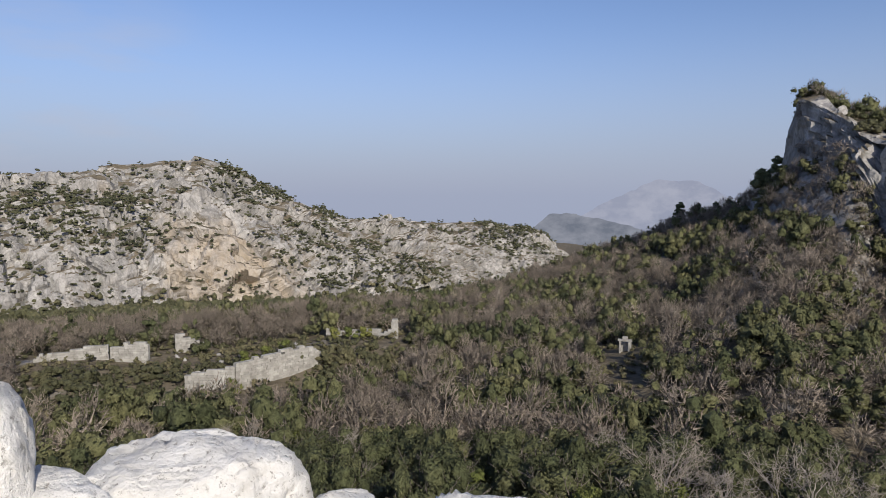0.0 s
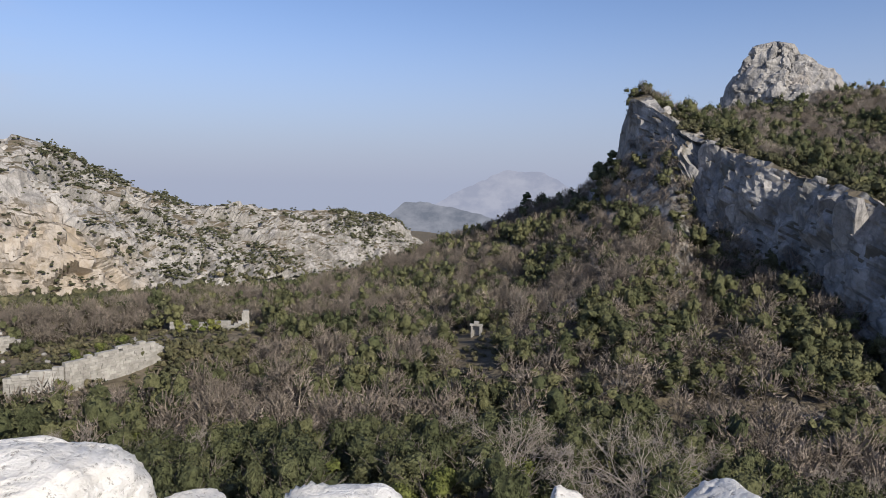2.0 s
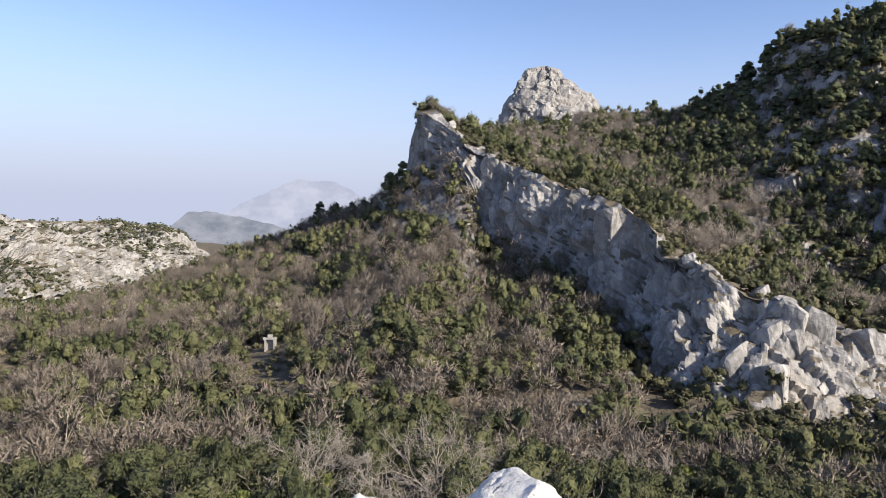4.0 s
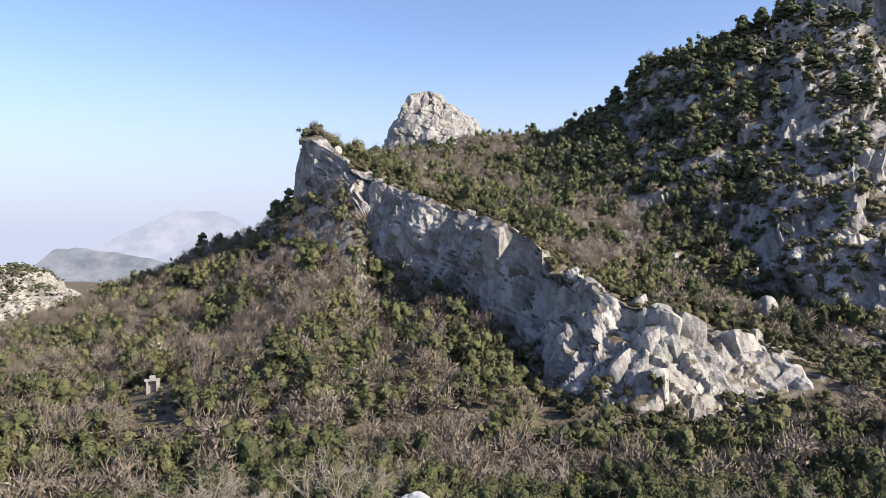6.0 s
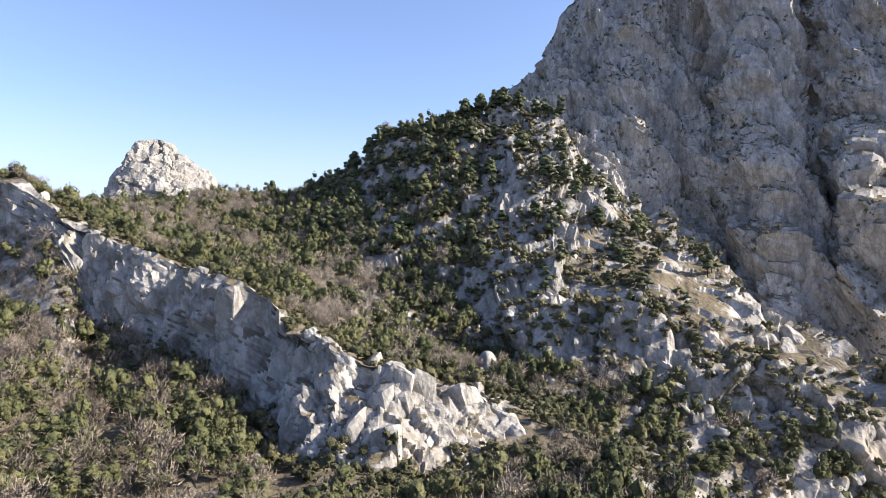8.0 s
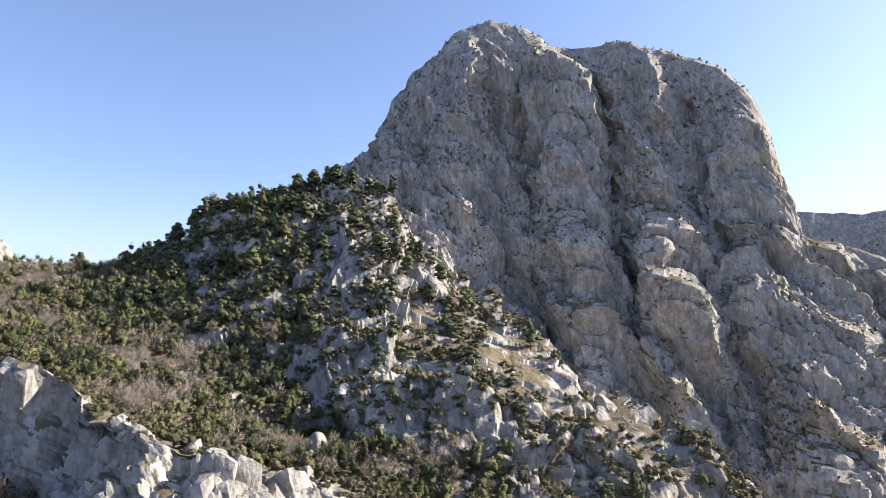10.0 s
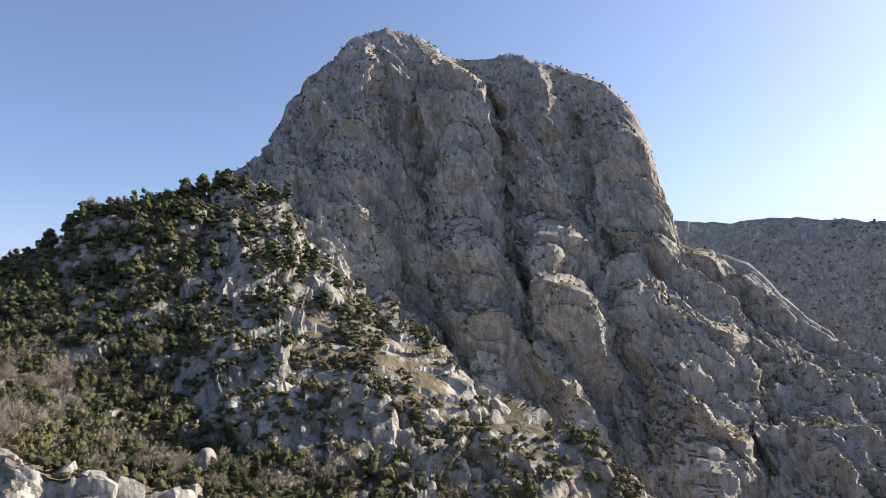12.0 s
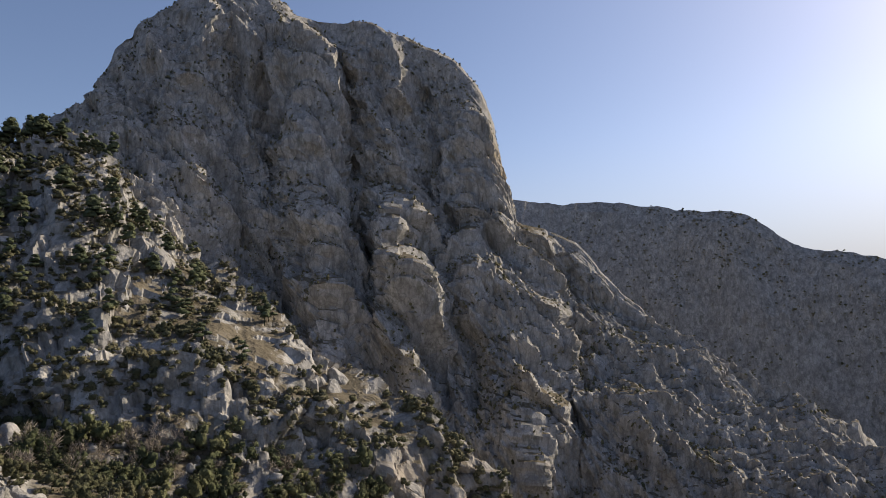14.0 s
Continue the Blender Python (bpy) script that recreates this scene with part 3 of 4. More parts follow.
    jut = relief(within("mountain_foot", "mountain_top", 60, 125), ribs) * np.clip(np.abs(v - top["mountain_top"]) / 0.12, 0, 1)
    eye = np.array((0, 0, EYE))
    P = eye + (P - eye) * (1 - jut.reshape(rows, cols, 1) / np.maximum(R, 50)[..., None])
    P[0] = (0.05, 0.03, 0.0)
    idx = np.arange(rows * cols).reshape(rows, cols)
    nxt = np.roll(idx, -1, 1)
    faces = np.stack([idx[:-1], nxt[:-1], nxt[1:], idx[1:]], -1).reshape(-1, 4)[:, ::-1]
    ob = new("ground", mesh_from("ground", P.reshape(-1, 3), faces, ground_mat, True))
    ob.data.set_sharp_from_angle(angle=radians(16))
    tagged(ob, "limestone hillsides, wooded valley and rocky mountain slopes", "ground", kind="structure")
    return P, V


GROUND, LEVEL = build_ground()


# ---- woods ----
def scatter(rng, lo, hi, a0, a1, density, test=None, walls=False):
    """Random places on the ground between two contours and two bearings, so many to the square metre seen from above."""
    rows = np.where((LEVEL >= LEVELS[lo]) & (LEVEL < LEVELS[hi] + 0.2))[0]
    cols = np.where((BEARINGS >= a0) & (BEARINGS < a1))[0]
    p00 = GROUND[rows[0]:rows[-1], cols[0]:cols[-1]]
    p01 = GROUND[rows[0]:rows[-1], cols[0] + 1:cols[-1] + 1]
    p10 = GROUND[rows[0] + 1:rows[-1] + 1, cols[0]:cols[-1]]
    n = np.cross(p01 - p00, p10 - p00)
    whole = np.linalg.norm(n, axis=-1)
    area = whole if walls else np.abs(n[..., 2])
    up = np.abs(n[..., 2]) / np.maximum(whole, 1e-9)
    weight = area * density
    mid = (p01 + p10) / 2
    if test is not None:
        weight = weight * test(mid.reshape(-1, 3), up.ravel()).reshape(area.shape)
    count = rng.poisson(weight)
    i, j = np.nonzero(count)
    rep = np.repeat(np.arange(len(i)), count[i, j])
    i, j = i[rep], j[rep]
    a, b = rng.random(len(i))[:, None], rng.random(len(i))[:, None]
    return p00[i, j] + (p01 - p00)[i, j] * a + (p10 - p00)[i, j] * b


def leaf_soup(rng, centres, size, outward, lay=0.75):
    """Small leaf-clump triangles about the centres, that lie more or less in the crown's skin, and the ways out of the crown at their corners."""
    n = len(centres)
    face = rng.normal(size=(n, 3))
    face /= np.linalg.norm(face, axis=1, keepdims=True)
    face = face * (1 - lay) + outward * lay
    a = np.cross(face, rng.normal(size=(n, 3)))
    a /= np.maximum(np.linalg.norm(a, axis=1, keepdims=True), 1e-6)
    b = np.cross(face, a)
    b /= np.maximum(np.linalg.norm(b, axis=1, keepdims=True), 1e-6)
    s = size * rng.uniform(0.6, 1.4, (n, 1))
    tri = np.stack([centres + a * s, centres - a * s * 0.5 + b * s * 0.8, centres - a * s * 0.5 - b * s * 0.8], 1)
    soft = face * np.where((face * outward).sum(1, keepdims=True) < 0, -1, 1) * 0.75 + outward
    soft /= np.linalg.norm(soft, axis=1, keepdims=True)
    return tri.reshape(-1, 3), np.repeat(soft, 3, 0)


def unit_ball(fine):
    bm = bmesh.new()
    bmesh.ops.create_icosphere(bm, subdivisions=fine, radius=1.0)
    verts = np.array([v.co for v in bm.verts])
    faces = np.array([[v.index for v in f.verts] for f in bm.faces])
    bm.free()
    return verts, faces


BALLS = {fine: unit_ball(fine) for fine in (1, 2)}


def crown_soup(rng, lobes, fine, leaves, leaf, tall=1.0, wide=0.19):
    """A crown about 1 wide and tall high that rests on z = 0: uneven masses of foliage with loose sprays of leaves over them, and the ways out of it."""
    c = rng.normal(size=(lobes, 3)) * np.array([wide, wide, 0.16])
    c[:, 2] = np.abs(c[:, 2]) * 1.3 + 0.30
    r = rng.uniform(0.6, 1.2, lobes) * 0.41 / lobes ** 0.36
    ball, faces = BALLS[fine]
    verts, outs = [], []
    heart = np.array([0, 0, 0.3])
    for k in range(lobes):
        q = ball * rng.uniform(0.65, 1.25, (len(ball), 1)) * np.array([1, 1, rng.uniform(0.75, 1.1)])
        p = c[k] + q * r[k]
        d = ball * 0.75 + (p - heart) * 0.6 + rng.normal(size=p.shape) * 0.38
        keep = faces[ball[faces].mean(1)[:, 2] > -0.45]
        verts.append(p[keep].reshape(-1, 3))
        outs.append(d[keep].reshape(-1, 3))
    k = rng.choice(lobes, leaves, p=r ** 2 / (r ** 2).sum())
    d = rng.normal(size=(leaves, 3))
    d[:, 2] += 0.35
    d /= np.linalg.norm(d, axis=1, keepdims=True)
    p = c[k] + d * (r[k] * rng.uniform(0.9, 1.45, leaves))[:, None]
    d = d * 0.75 + (p - heart) * 0.6
    d /= np.linalg.norm(d, axis=1, keepdims=True)
    t, soft = leaf_soup(rng, p, leaf, d, 0.5)
    v, o = np.concatenate(verts + [t]), np.concatenate(outs + [soft])
    v[:, 2] = np.maximum(v[:, 2], 0.02) * tall
    return v, o / np.maximum(np.linalg.norm(o, axis=1, keepdims=True), 1e-6)


def bare_soup(rng, n):
    """A few long limbs and a cloud of fine twigs, as slivers."""
    out, few = [], n // 8
    for k in range(n):
        ang = rng.uniform(0, 2 * math.pi)
        if k < few:
            p = np.array([0.0, 0.0, rng.uniform(0.0, 0.3)])
            way = np.array([math.cos(ang) * 0.75, math.sin(ang) * 0.75, rng.uniform(0.6, 1.5)])
            length, thick = rng.uniform(0.45, 0.65), 0.013
        else:
            d = rng.normal(size=3)
            d /= np.linalg.norm(d)
            d[2] = abs(d[2]) * 1.2 - 0.25
            p = np.array([0, 0, 0.42]) + d * np.array([0.40, 0.40, 0.42]) * rng.uniform(0.45, 0.95)
            way = d + rng.normal(size=3) * 0.6 + np.array([0, 0, 0.35])
            length, thick = rng.uniform(0.10, 0.24), 0.016
        way /= np.linalg.norm(way)
        side = np.cross(way, rng.normal(size=3))
        side /= np.linalg.norm(side)
        out += [p - side * thick, p + side * thick, p + way * length]
    out = np.array(out)
    soft = out - np.array([0, 0, 0.3]) + rng.normal(size=out.shape) * 0.12
    return out, soft / np.linalg.norm(soft, axis=1, keepdims=True)


def pine_crown(rng, tiers, leaves, leaf):
    """Flat uneven tiers of needles on a mast 1 high, and the ways out of them."""
    ball, faces = BALLS[2]
    h = np.linspace(0.36, 0.92, tiers) + rng.normal(size=tiers) * 0.03
    ang = np.arange(tiers) * 2.4 + rng.uniform(0, 1, tiers)
    reach = 0.21 * (1.15 - h) ** 0.7 / 0.75
    c = np.stack([np.cos(ang) * reach * 0.75, np.sin(ang) * reach * 0.75, h], -1)
    r = rng.uniform(0.13, 0.19, tiers) * (1.3 - 0.55 * h)
    verts, outs = [], []
    for k in range(tiers):
        q = ball * rng.uniform(0.65, 1.25, (len(ball), 1)) * np.array([1, 1, 0.72])
        d = ball * np.array([0.7, 0.7, 0.9]) + c[k] * np.array([1.2, 1.2, 0]) + np.array([0, 0, 0.15])
        keep = faces[ball[faces].mean(1)[:, 2] > -0.6]
        verts.append((c[k] + q * r[k])[keep].reshape(-1, 3))
        outs.append(d[keep].reshape(-1, 3))
    k = rng.integers(0, tiers, leaves)
    d = rng.normal(size=(leaves, 3))
    d /= np.linalg.norm(d, axis=1, keepdims=True)
    p = c[k] + d * np.array([1, 1, 0.55]) * (r[k] * rng.uniform(0.95, 1.35, leaves))[:, None]
    t, soft = leaf_soup(rng, p, leaf, d, 0.4)
    o = np.concatenate(outs + [soft])
    return np.concatenate(verts + [t]), o / np.linalg.norm(o, axis=1, keepdims=True), c


def pine_soup(rng, n):
    v, o, ends = pine_crown(rng, 6, n, 0.03)
    mast = np.array([[-0.018, 0, 0], [0.018, 0, 0], [0, 0, 0.98], [0, -0.018, 0], [0, 0.018, 0], [0, 0, 0.98]])
    return np.concatenate([v, mast]), np.concatenate([o, np.tile((0.7, -0.7, 0.1), (6, 1))])


def crown_normals(me, soft):
    """Leaves shade with the round of their crown."""
    me.attributes.new("out", "FLOAT_VECTOR", "POINT").data.foreach_set("vector", np.ascontiguousarray(soft, np.float32).ravel())
    return me


def woods(name, places, widths, tall, soups, material, label, category, seed):
    """Many plants as one mesh."""
    if not len(places):
        return None
    rng = np.random.default_rng(seed)
    out, tints, softs = [], [], []
    pick = rng.integers(0, len(soups), len(places))
    for k, (soup, soft) in enumerate(soups):
        m = np.where(pick == k)[0]
        a = rng.uniform(0, 2 * math.pi, len(m))
        w = widths[m] if np.ndim(widths) else np.full(len(m), widths)
        h = w * tall * rng.uniform(0.65, 1.45, len(m))
        c, s = np.cos(a), np.sin(a)
        x = (soup[None, :, 0] * c[:, None] - soup[None, :, 1] * s[:, None]) * w[:, None] + places[m, 0][:, None]
        y = (soup[None, :, 0] * s[:, None] + soup[None, :, 1] * c[:, None]) * w[:, None] + places[m, 1][:, None]
        z = soup[None, :, 2] * h[:, None] + places[m, 2][:, None] - 0.2
        out.append(np.stack([x, y, z], -1).reshape(-1, 3))
        softs.append(np.stack([soft[None, :, 0] * c[:, None] - soft[None, :, 1] * s[:, None], soft[None, :, 0] * s[:, None] + soft[None, :, 1] * c[:, None], np.repeat(soft[None, :, 2], len(m), 0)], -1).reshape(-1, 3))
        tints.append(np.repeat(rng.normal(0.0, 0.09, len(m)), len(soup)))
    v = np.concatenate(out)
    me = mesh_from(name, v, np.arange(len(v)).reshape(-1, 3), material)
    me.attributes.new("tint", "FLOAT", "POINT").data.foreach_set("value", np.concatenate(tints).astype(np.float32))
    crown_normals(me, np.concatenate(softs))
    return tagged(new(name, me), label, category, kind="stuff")



rng = np.random.default_rng(7)
green_mid = [crown_soup(rng, 9, 1, 260, 0.043, 1.05, 0.2) for _ in range(6)]
bare_mid = [bare_soup(rng, 130) for _ in range(6)]
green_low = [crown_soup(rng, 7, 1, 150, 0.05, 1.05, 0.2) for _ in range(5)]
green_thin = [crown_soup(rng, 3, 1, 8, 0.07, 1.0) for _ in range(5)]
pine_mid = [pine_soup(rng, 90) for _ in range(5)]
scrub_far = [crown_soup(rng, 2, 1, 4, 0.10, 1.1) for _ in range(6)]
scrub_hill = [crown_soup(rng, 3, 1, 10, 0.08, 1.0) for _ in range(6)]
scrub_near = [crown_soup(rng, 4, 1, 60, 0.062, 1.0, 0.24) for _ in range(6)]


def gentle(p, up):
    return np.clip((up - 0.68) / 0.12, 0, 1)


def gentle_ledge(p, up):
    return np.clip((up - 0.5) / 0.2, 0, 1)


def patchy(size, cut, seed):
    return lambda p, up: np.clip((fractal(p, size, 4, seed) - cut) * 4, 0, 1)


def where(p):
    return np.degrees(np.arctan2(p[:, 0], p[:, 1])), np.hypot(p[:, 0], p[:, 1])


def split(places, share, size, seed):
    """Two kinds of trees that grow in drifts."""
    b, r = where(places)
    f = fractal(places, size, 3, seed) + 0.4 * np.clip((b - 14) / 8, 0, 1) * np.clip((52 - b) / 8, 0, 1) * np.clip((190 - r) / 30, 0, 1) + 0.35 * np.clip((b - 54) / 6, 0, 1) + 0.4 * np.clip((-10 - b) / 5, 0, 1) * np.clip((165 - r) / 15, 0, 1) + 0.22 * np.clip((b - 18) / 4, 0, 1) * np.clip((r - 190) / 20, 0, 1) + np.random.default_rng(seed).normal(size=len(places)) * 0.35
    return places[f > share], places[f <= share]


def spaced(places, gap):
    """At most one place in each square of that width."""
    cell = np.floor(places[:, :2] / gap).astype(np.int64)
    _, first = np.unique(cell[:, 0] * 100003 + cell[:, 1], return_index=True)
    return places[np.sort(first)]


def some(n, lo, hi):
    return rng.uniform(lo, hi, n)


def room_to_grow(p):
    """Off the terrace of the ruins, the gate's clearing and the ground close under the cliff."""
    b, r = where(p)
    terrace = (b > -33) & (b < -3) & (r > 134 + 0.9 * np.abs(b + 16)) & (r < 212)
    clearing = (b > 13.0) & (b < 17.7) & (r > 118) & (r < 176)
    under_cliff = (b > 31) & (b < 70) & (r > np.interp(b, [31, 40, 47, 55, 68], [240, 183, 116, 110, 128])) & (r < 145)
    return (r > 44) & ~terrace & ~clearing & ~under_cliff


hill_trees = np.concatenate([scatter(rng, "wood_mid", "cliff_foot", 22, 33.2, 0.25), scatter(rng, "slope", "cliff_foot", -38, 84, 0.2, gentle), scatter(rng, "cliff_foot", "bench", -38, 30, 0.2, gentle)])
hill_trees = spaced(hill_trees, 4.3)
hill_trees = hill_trees[room_to_grow(hill_trees)]
hill_trees = hill_trees[np.argsort(np.hypot(hill_trees[:, 0], hill_trees[:, 1]), kind="stable")]
near_trees, hill_trees = hill_trees[:250], hill_trees[250:]
brow_scrub = np.concatenate([scatter(rng, "cliff_brow", "bench", 26, 80, 0.10, gentle), scatter(rng, "wood_mid", "cliff_foot", 31, 78, 0.14), scatter(rng, "wood_mid", "cliff_brow", -33, -3, 0.12)])
b, r = where(brow_scrub)
brow_scrub = brow_scrub[~((b > -23) & (b < -11) & (r > 148) & (r < 174)) & ~((b < -2) & (r > 188))]
terrace_scrub = np.concatenate([scatter(rng, "wood_mid", "cliff_brow", -33, -3, 0.13), scatter(rng, "valley", "cliff_foot", 13.2, 17.4, 0.08)])
woods("terrace_scrub", terrace_scrub, some(len(terrace_scrub), 1.2, 2.8), 0.8, scrub_near, scrub_leaf, "low olive scrub between the ruined walls", "bushes", 12)
woods("brow_scrub", brow_scrub, some(len(brow_scrub), 1.6, 4.4), 0.9, scrub_near, scrub_leaf, "low olive-brown scrub along the cliff and ruins", "bushes", 11)
green, bare = split(hill_trees, 0.3, 22, 77)
woods("evergreen_woods", green, some(len(green), 4.8, 8.0), 1.0, green_mid, leaf_green, "dark evergreen oak and scrub trees on the hillside", "trees", 1)
woods("bare_woods", bare, some(len(bare), 4.8, 8.0), 1.05, bare_mid, twig_bare, "leafless grey-brown trees between the evergreens", "trees", 2)
saddle_trees = spaced(np.concatenate([scatter(rng, "bench", "skyline", 24, 64, 0.2, gentle), scatter(rng, "bench", "crag_foot", 64, 100, 0.12, gentle)]), 4.3)
green, bare = split(saddle_trees, 0.2, 22, 78)
woods("evergreen_woods", green, some(len(green), 4.6, 7.6), 1.0, green_low, leaf_green, "dark evergreen trees on the upper slope", "trees", 3)
woods("bare_woods", bare, some(len(bare), 5.0, 8.0), 0.95, bare_mid, twig_bare, "leafless trees on the upper slope", "trees", 4)
pines = np.concatenate([scatter(rng, "crag_ledge", "skyline", 50, 66, 0.009), scatter(rng, "crag_ledge", "skyline", 66, 84, 0.0025), scatter(rng, "skyline", "skyline", 46, 71, 0.03)])
woods("pine_woods", pines, some(len(pines), 7, 11), 0.95, pine_mid, leaf_pine, "dark green pines on the crag", "trees", 5)


def hill_bands(p, up):
    """Slanting bands and thickets of bushes on the pale hill: (bearing, height angle, half width, half height)."""
    b, r = where(p)
    e = np.degrees(np.arctan2(p[:, 2] - EYE, r))
    slant = np.stack([b * 0.45 + e * 0.75, (b - e) * 0.12, 0 * b], -1) * 10
    f = np.clip((fractal(slant, 11, 4, 96) - 0.12) * 4, 0, 1)
    for cb, ce, wb, we in ((-31.6, -0.3, 4.0, 1.3), (-25.3, -0.6, 2.4, 1.2), (-24.2, -3.0, 2.6, 1.5), (-10.7, -3.9, 1.4, 1.6), (-4.5, -6.4, 6.0, 1.2), (-16.0, 0.4, 2.5, 0.8), (-8.8, -1.3, 2.5, 0.7), (-7.0, -4.6, 2.2, 0.9)):
        f = np.maximum(f, np.clip(2.2 - 2 * np.hypot((b - cb) / wb, (e - ce) / we) + 0.5 * fractal(p, 20, 3, 97), 0, 1))
    return f


left_scrub = np.concatenate([scatter(rng, "mountain_foot", "mountain_top", -45, 14, 0.035, hill_bands, True),
                             scatter(rng, "mountain_foot", "mountain_top", -45, 14, 0.0035, None, True),
                             scatter(rng, "mountain_mid", "mountain_top", -45, 14, 0.004, patchy(26, 0.0, 94), True)])
woods("hill_scrub", left_scrub, some(len(left_scrub), 3, 7.0), 0.7, scrub_hill, leaf_dark, "dark bushes on the pale rocky hill", "bushes", 6)
valley_scrub = scatter(rng, "bench", "mountain_foot", -38, 14, 0.026)
woods("valley_woods", valley_scrub, some(len(valley_scrub), 5, 9), 0.9, green_thin, scrub_leaf, "dull trees on the valley floor below the hill", "trees", 7)
mountain_scrub = np.concatenate([scatter(rng, "mountain_foot", "mountain_top", 62, 135, 0.012, patchy(45, 0.05, 92), True), scatter(rng, "mountain_foot", "mountain_top", 62, 125, 0.006, gentle_ledge, True)])
woods("mountain_scrub", mountain_scrub, some(len(mountain_scrub), 2.0, 5.0), 0.9, scrub_far, scrub_leaf, "dark bushes clinging to the grey mountain", "bushes", 8)
crag_scrub = np.concatenate([scatter(rng, "crag_foot", "skyline", 56, 115, 0.065, patchy(20, -0.25, 93), True), scatter(rng, "bench", "crag_ledge", 60, 100, 0.06, gentle)])
woods("crag_scrub", crag_scrub, some(len(crag_scrub), 2, 5), 0.8, scrub_near, scrub_leaf, "low scrub between the rocks of the crag", "bushes", 9)
ridge_scrub = scatter(rng, "behind", "far_ridge", 98, 140, 0.0035, patchy(90, -0.1, 95), True)
woods("ridge_scrub", ridge_scrub, some(len(ridge_scrub), 5, 10), 0.6, scrub_far, scrub_leaf, "dark scrub on the distant ridge", "bushes", 10)


# ---- single trees ----
def part(name, me, parent, label=""):
    ob = new(name, me)
    ob.parent = parent
    return tagged(ob, label) if label else ob


def tube(out, a, b, ra, rb, sides=4):
    """A tapered limb from a to b, added to the (verts, faces) lists."""
    verts, faces = out
    way = (b - a).normalized()
    side = way.orthogonal().normalized()
    other = way.cross(side)
    k = len(verts)
    for p, r in ((a, ra), (b, rb)):
        for j in range(sides):
            t = 2 * math.pi * j / sides
            verts.append(p + side * (math.cos(t) * r) + other * (math.sin(t) * r))
    for j in range(sides):
        faces.append((k + j, k + (j + 1) % sides, k + sides + (j + 1) % sides, k + sides + j))


def limbs(rnd, out, tips, p, way, length, radius, depth, spread, sides=5):
    """A limb that bends and forks until it is a twig."""
    mid = p + way * length * 0.5 + Vector((rnd.uniform(-1, 1), rnd.uniform(-1, 1), rnd.uniform(-0.4, 0.6))) * length * 0.10
    end = p + way * length + Vector((rnd.uniform(-1, 1), rnd.uniform(-1, 1), rnd.uniform(-0.2, 0.8))) * length * 0.12
    tube(out, p, mid, radius, radius * 0.85, sides)
    tube(out, mid, end, radius * 0.85, radius * 0.65, sides)
    if depth == 0:
        tips.append(end)
        return
    for _ in range(rnd.choice((2, 3, 3)) if depth < 4 else 3):
        turn = Vector((rnd.uniform(-1, 1), rnd.uniform(-1, 1), rnd.uniform(-0.25, 0.75)))
        limbs(rnd, out, tips, end if rnd.random() < 0.7 else mid, (way + turn * spread).normalized(), length * rnd.uniform(0.6, 0.85), radius * 0.58, depth - 1, spread, max(3, sides - 1))


def bare_tree(seed, height, label):
    rnd = random.Random(seed)
    root = tagged(new("bare_tree"), label, "tree", "trees below the ledge")
    stem, twigs, tips = ([], []), ([], []), []
    base = Vector((0, 0, -0.4))
    fork = Vector((rnd.uniform(-0.3, 0.3), rnd.uniform(-0.3, 0.3), height * 0.22))
    tube(stem, base, fork, height * 0.032, height * 0.024, 7)
    for k in range(4):
        a = k * 1.6 + rnd.uniform(-0.4, 0.4)
        limbs(rnd, twigs, tips, fork, Vector((math.cos(a) * 0.7, math.sin(a) * 0.7, rnd.uniform(0.35, 1.0))).normalized(), height * 0.25, height * 0.012, 3, 0.85, 4)
    for tip in tips:
        for _ in range(3):
            way = Vector((rnd.uniform(-1, 1), rnd.uniform(-1, 1), rnd.uniform(-0.2, 1.0))).normalized()
            tube(twigs, tip, tip + way * rnd.uniform(0.5, 1.1), 0.022, 0.006, 3)
    part("trunk", mesh_from("trunk", [tuple(v) for v in stem[0]], stem[1], bark, True), root)
    part("crown", mesh_from("crown", [tuple(v) for v in twigs[0]], twigs[1], twig_pale, True), root, "crown of fine pale grey leafless twigs")
    return root


def evergreen_tree(seed, width, height, material, label):
    rnd, gen = random.Random(seed), np.random.default_rng(seed)
    root = tagged(new("evergreen_tree"), label, "tree", "trees below the ledge")
    stem, tips = ([], []), []
    fork = Vector((0, 0, height * 0.3))
    tube(stem, Vector((0, 0, -0.4)), fork, 0.20, 0.15, 7)
    for k in range(5):
        a = k * 1.26
        limbs(rnd, stem, tips, fork, Vector((math.cos(a), math.sin(a), 0.9)).normalized(), height * 0.24, 0.09, 2, 0.6, 4)
    leaves, soft = crown_soup(gen, 11, 2, 1300, 0.025, 1.0, 0.2)
    leaves = leaves * np.array([width, width, height])
    part("trunk", mesh_from("trunk", [tuple(v) for v in stem[0]], stem[1], bark, True), root)
    part("crown", crown_normals(mesh_from("crown", leaves, np.arange(len(leaves)).reshape(-1, 3), material), soft), root)
    return root


def make_bark(name, dark, light):
    n = Nodes(name)
    p = n.place()
    f = n.noise(n.scaled(p, (1, 1, 0.2)), 9.0, 5, 0.7)
    n.bump(f, 0.5, 0.03)
    return n.done(n.ramp(f, (0.3, dark), (0.7, light)), 0.9, 0.1)


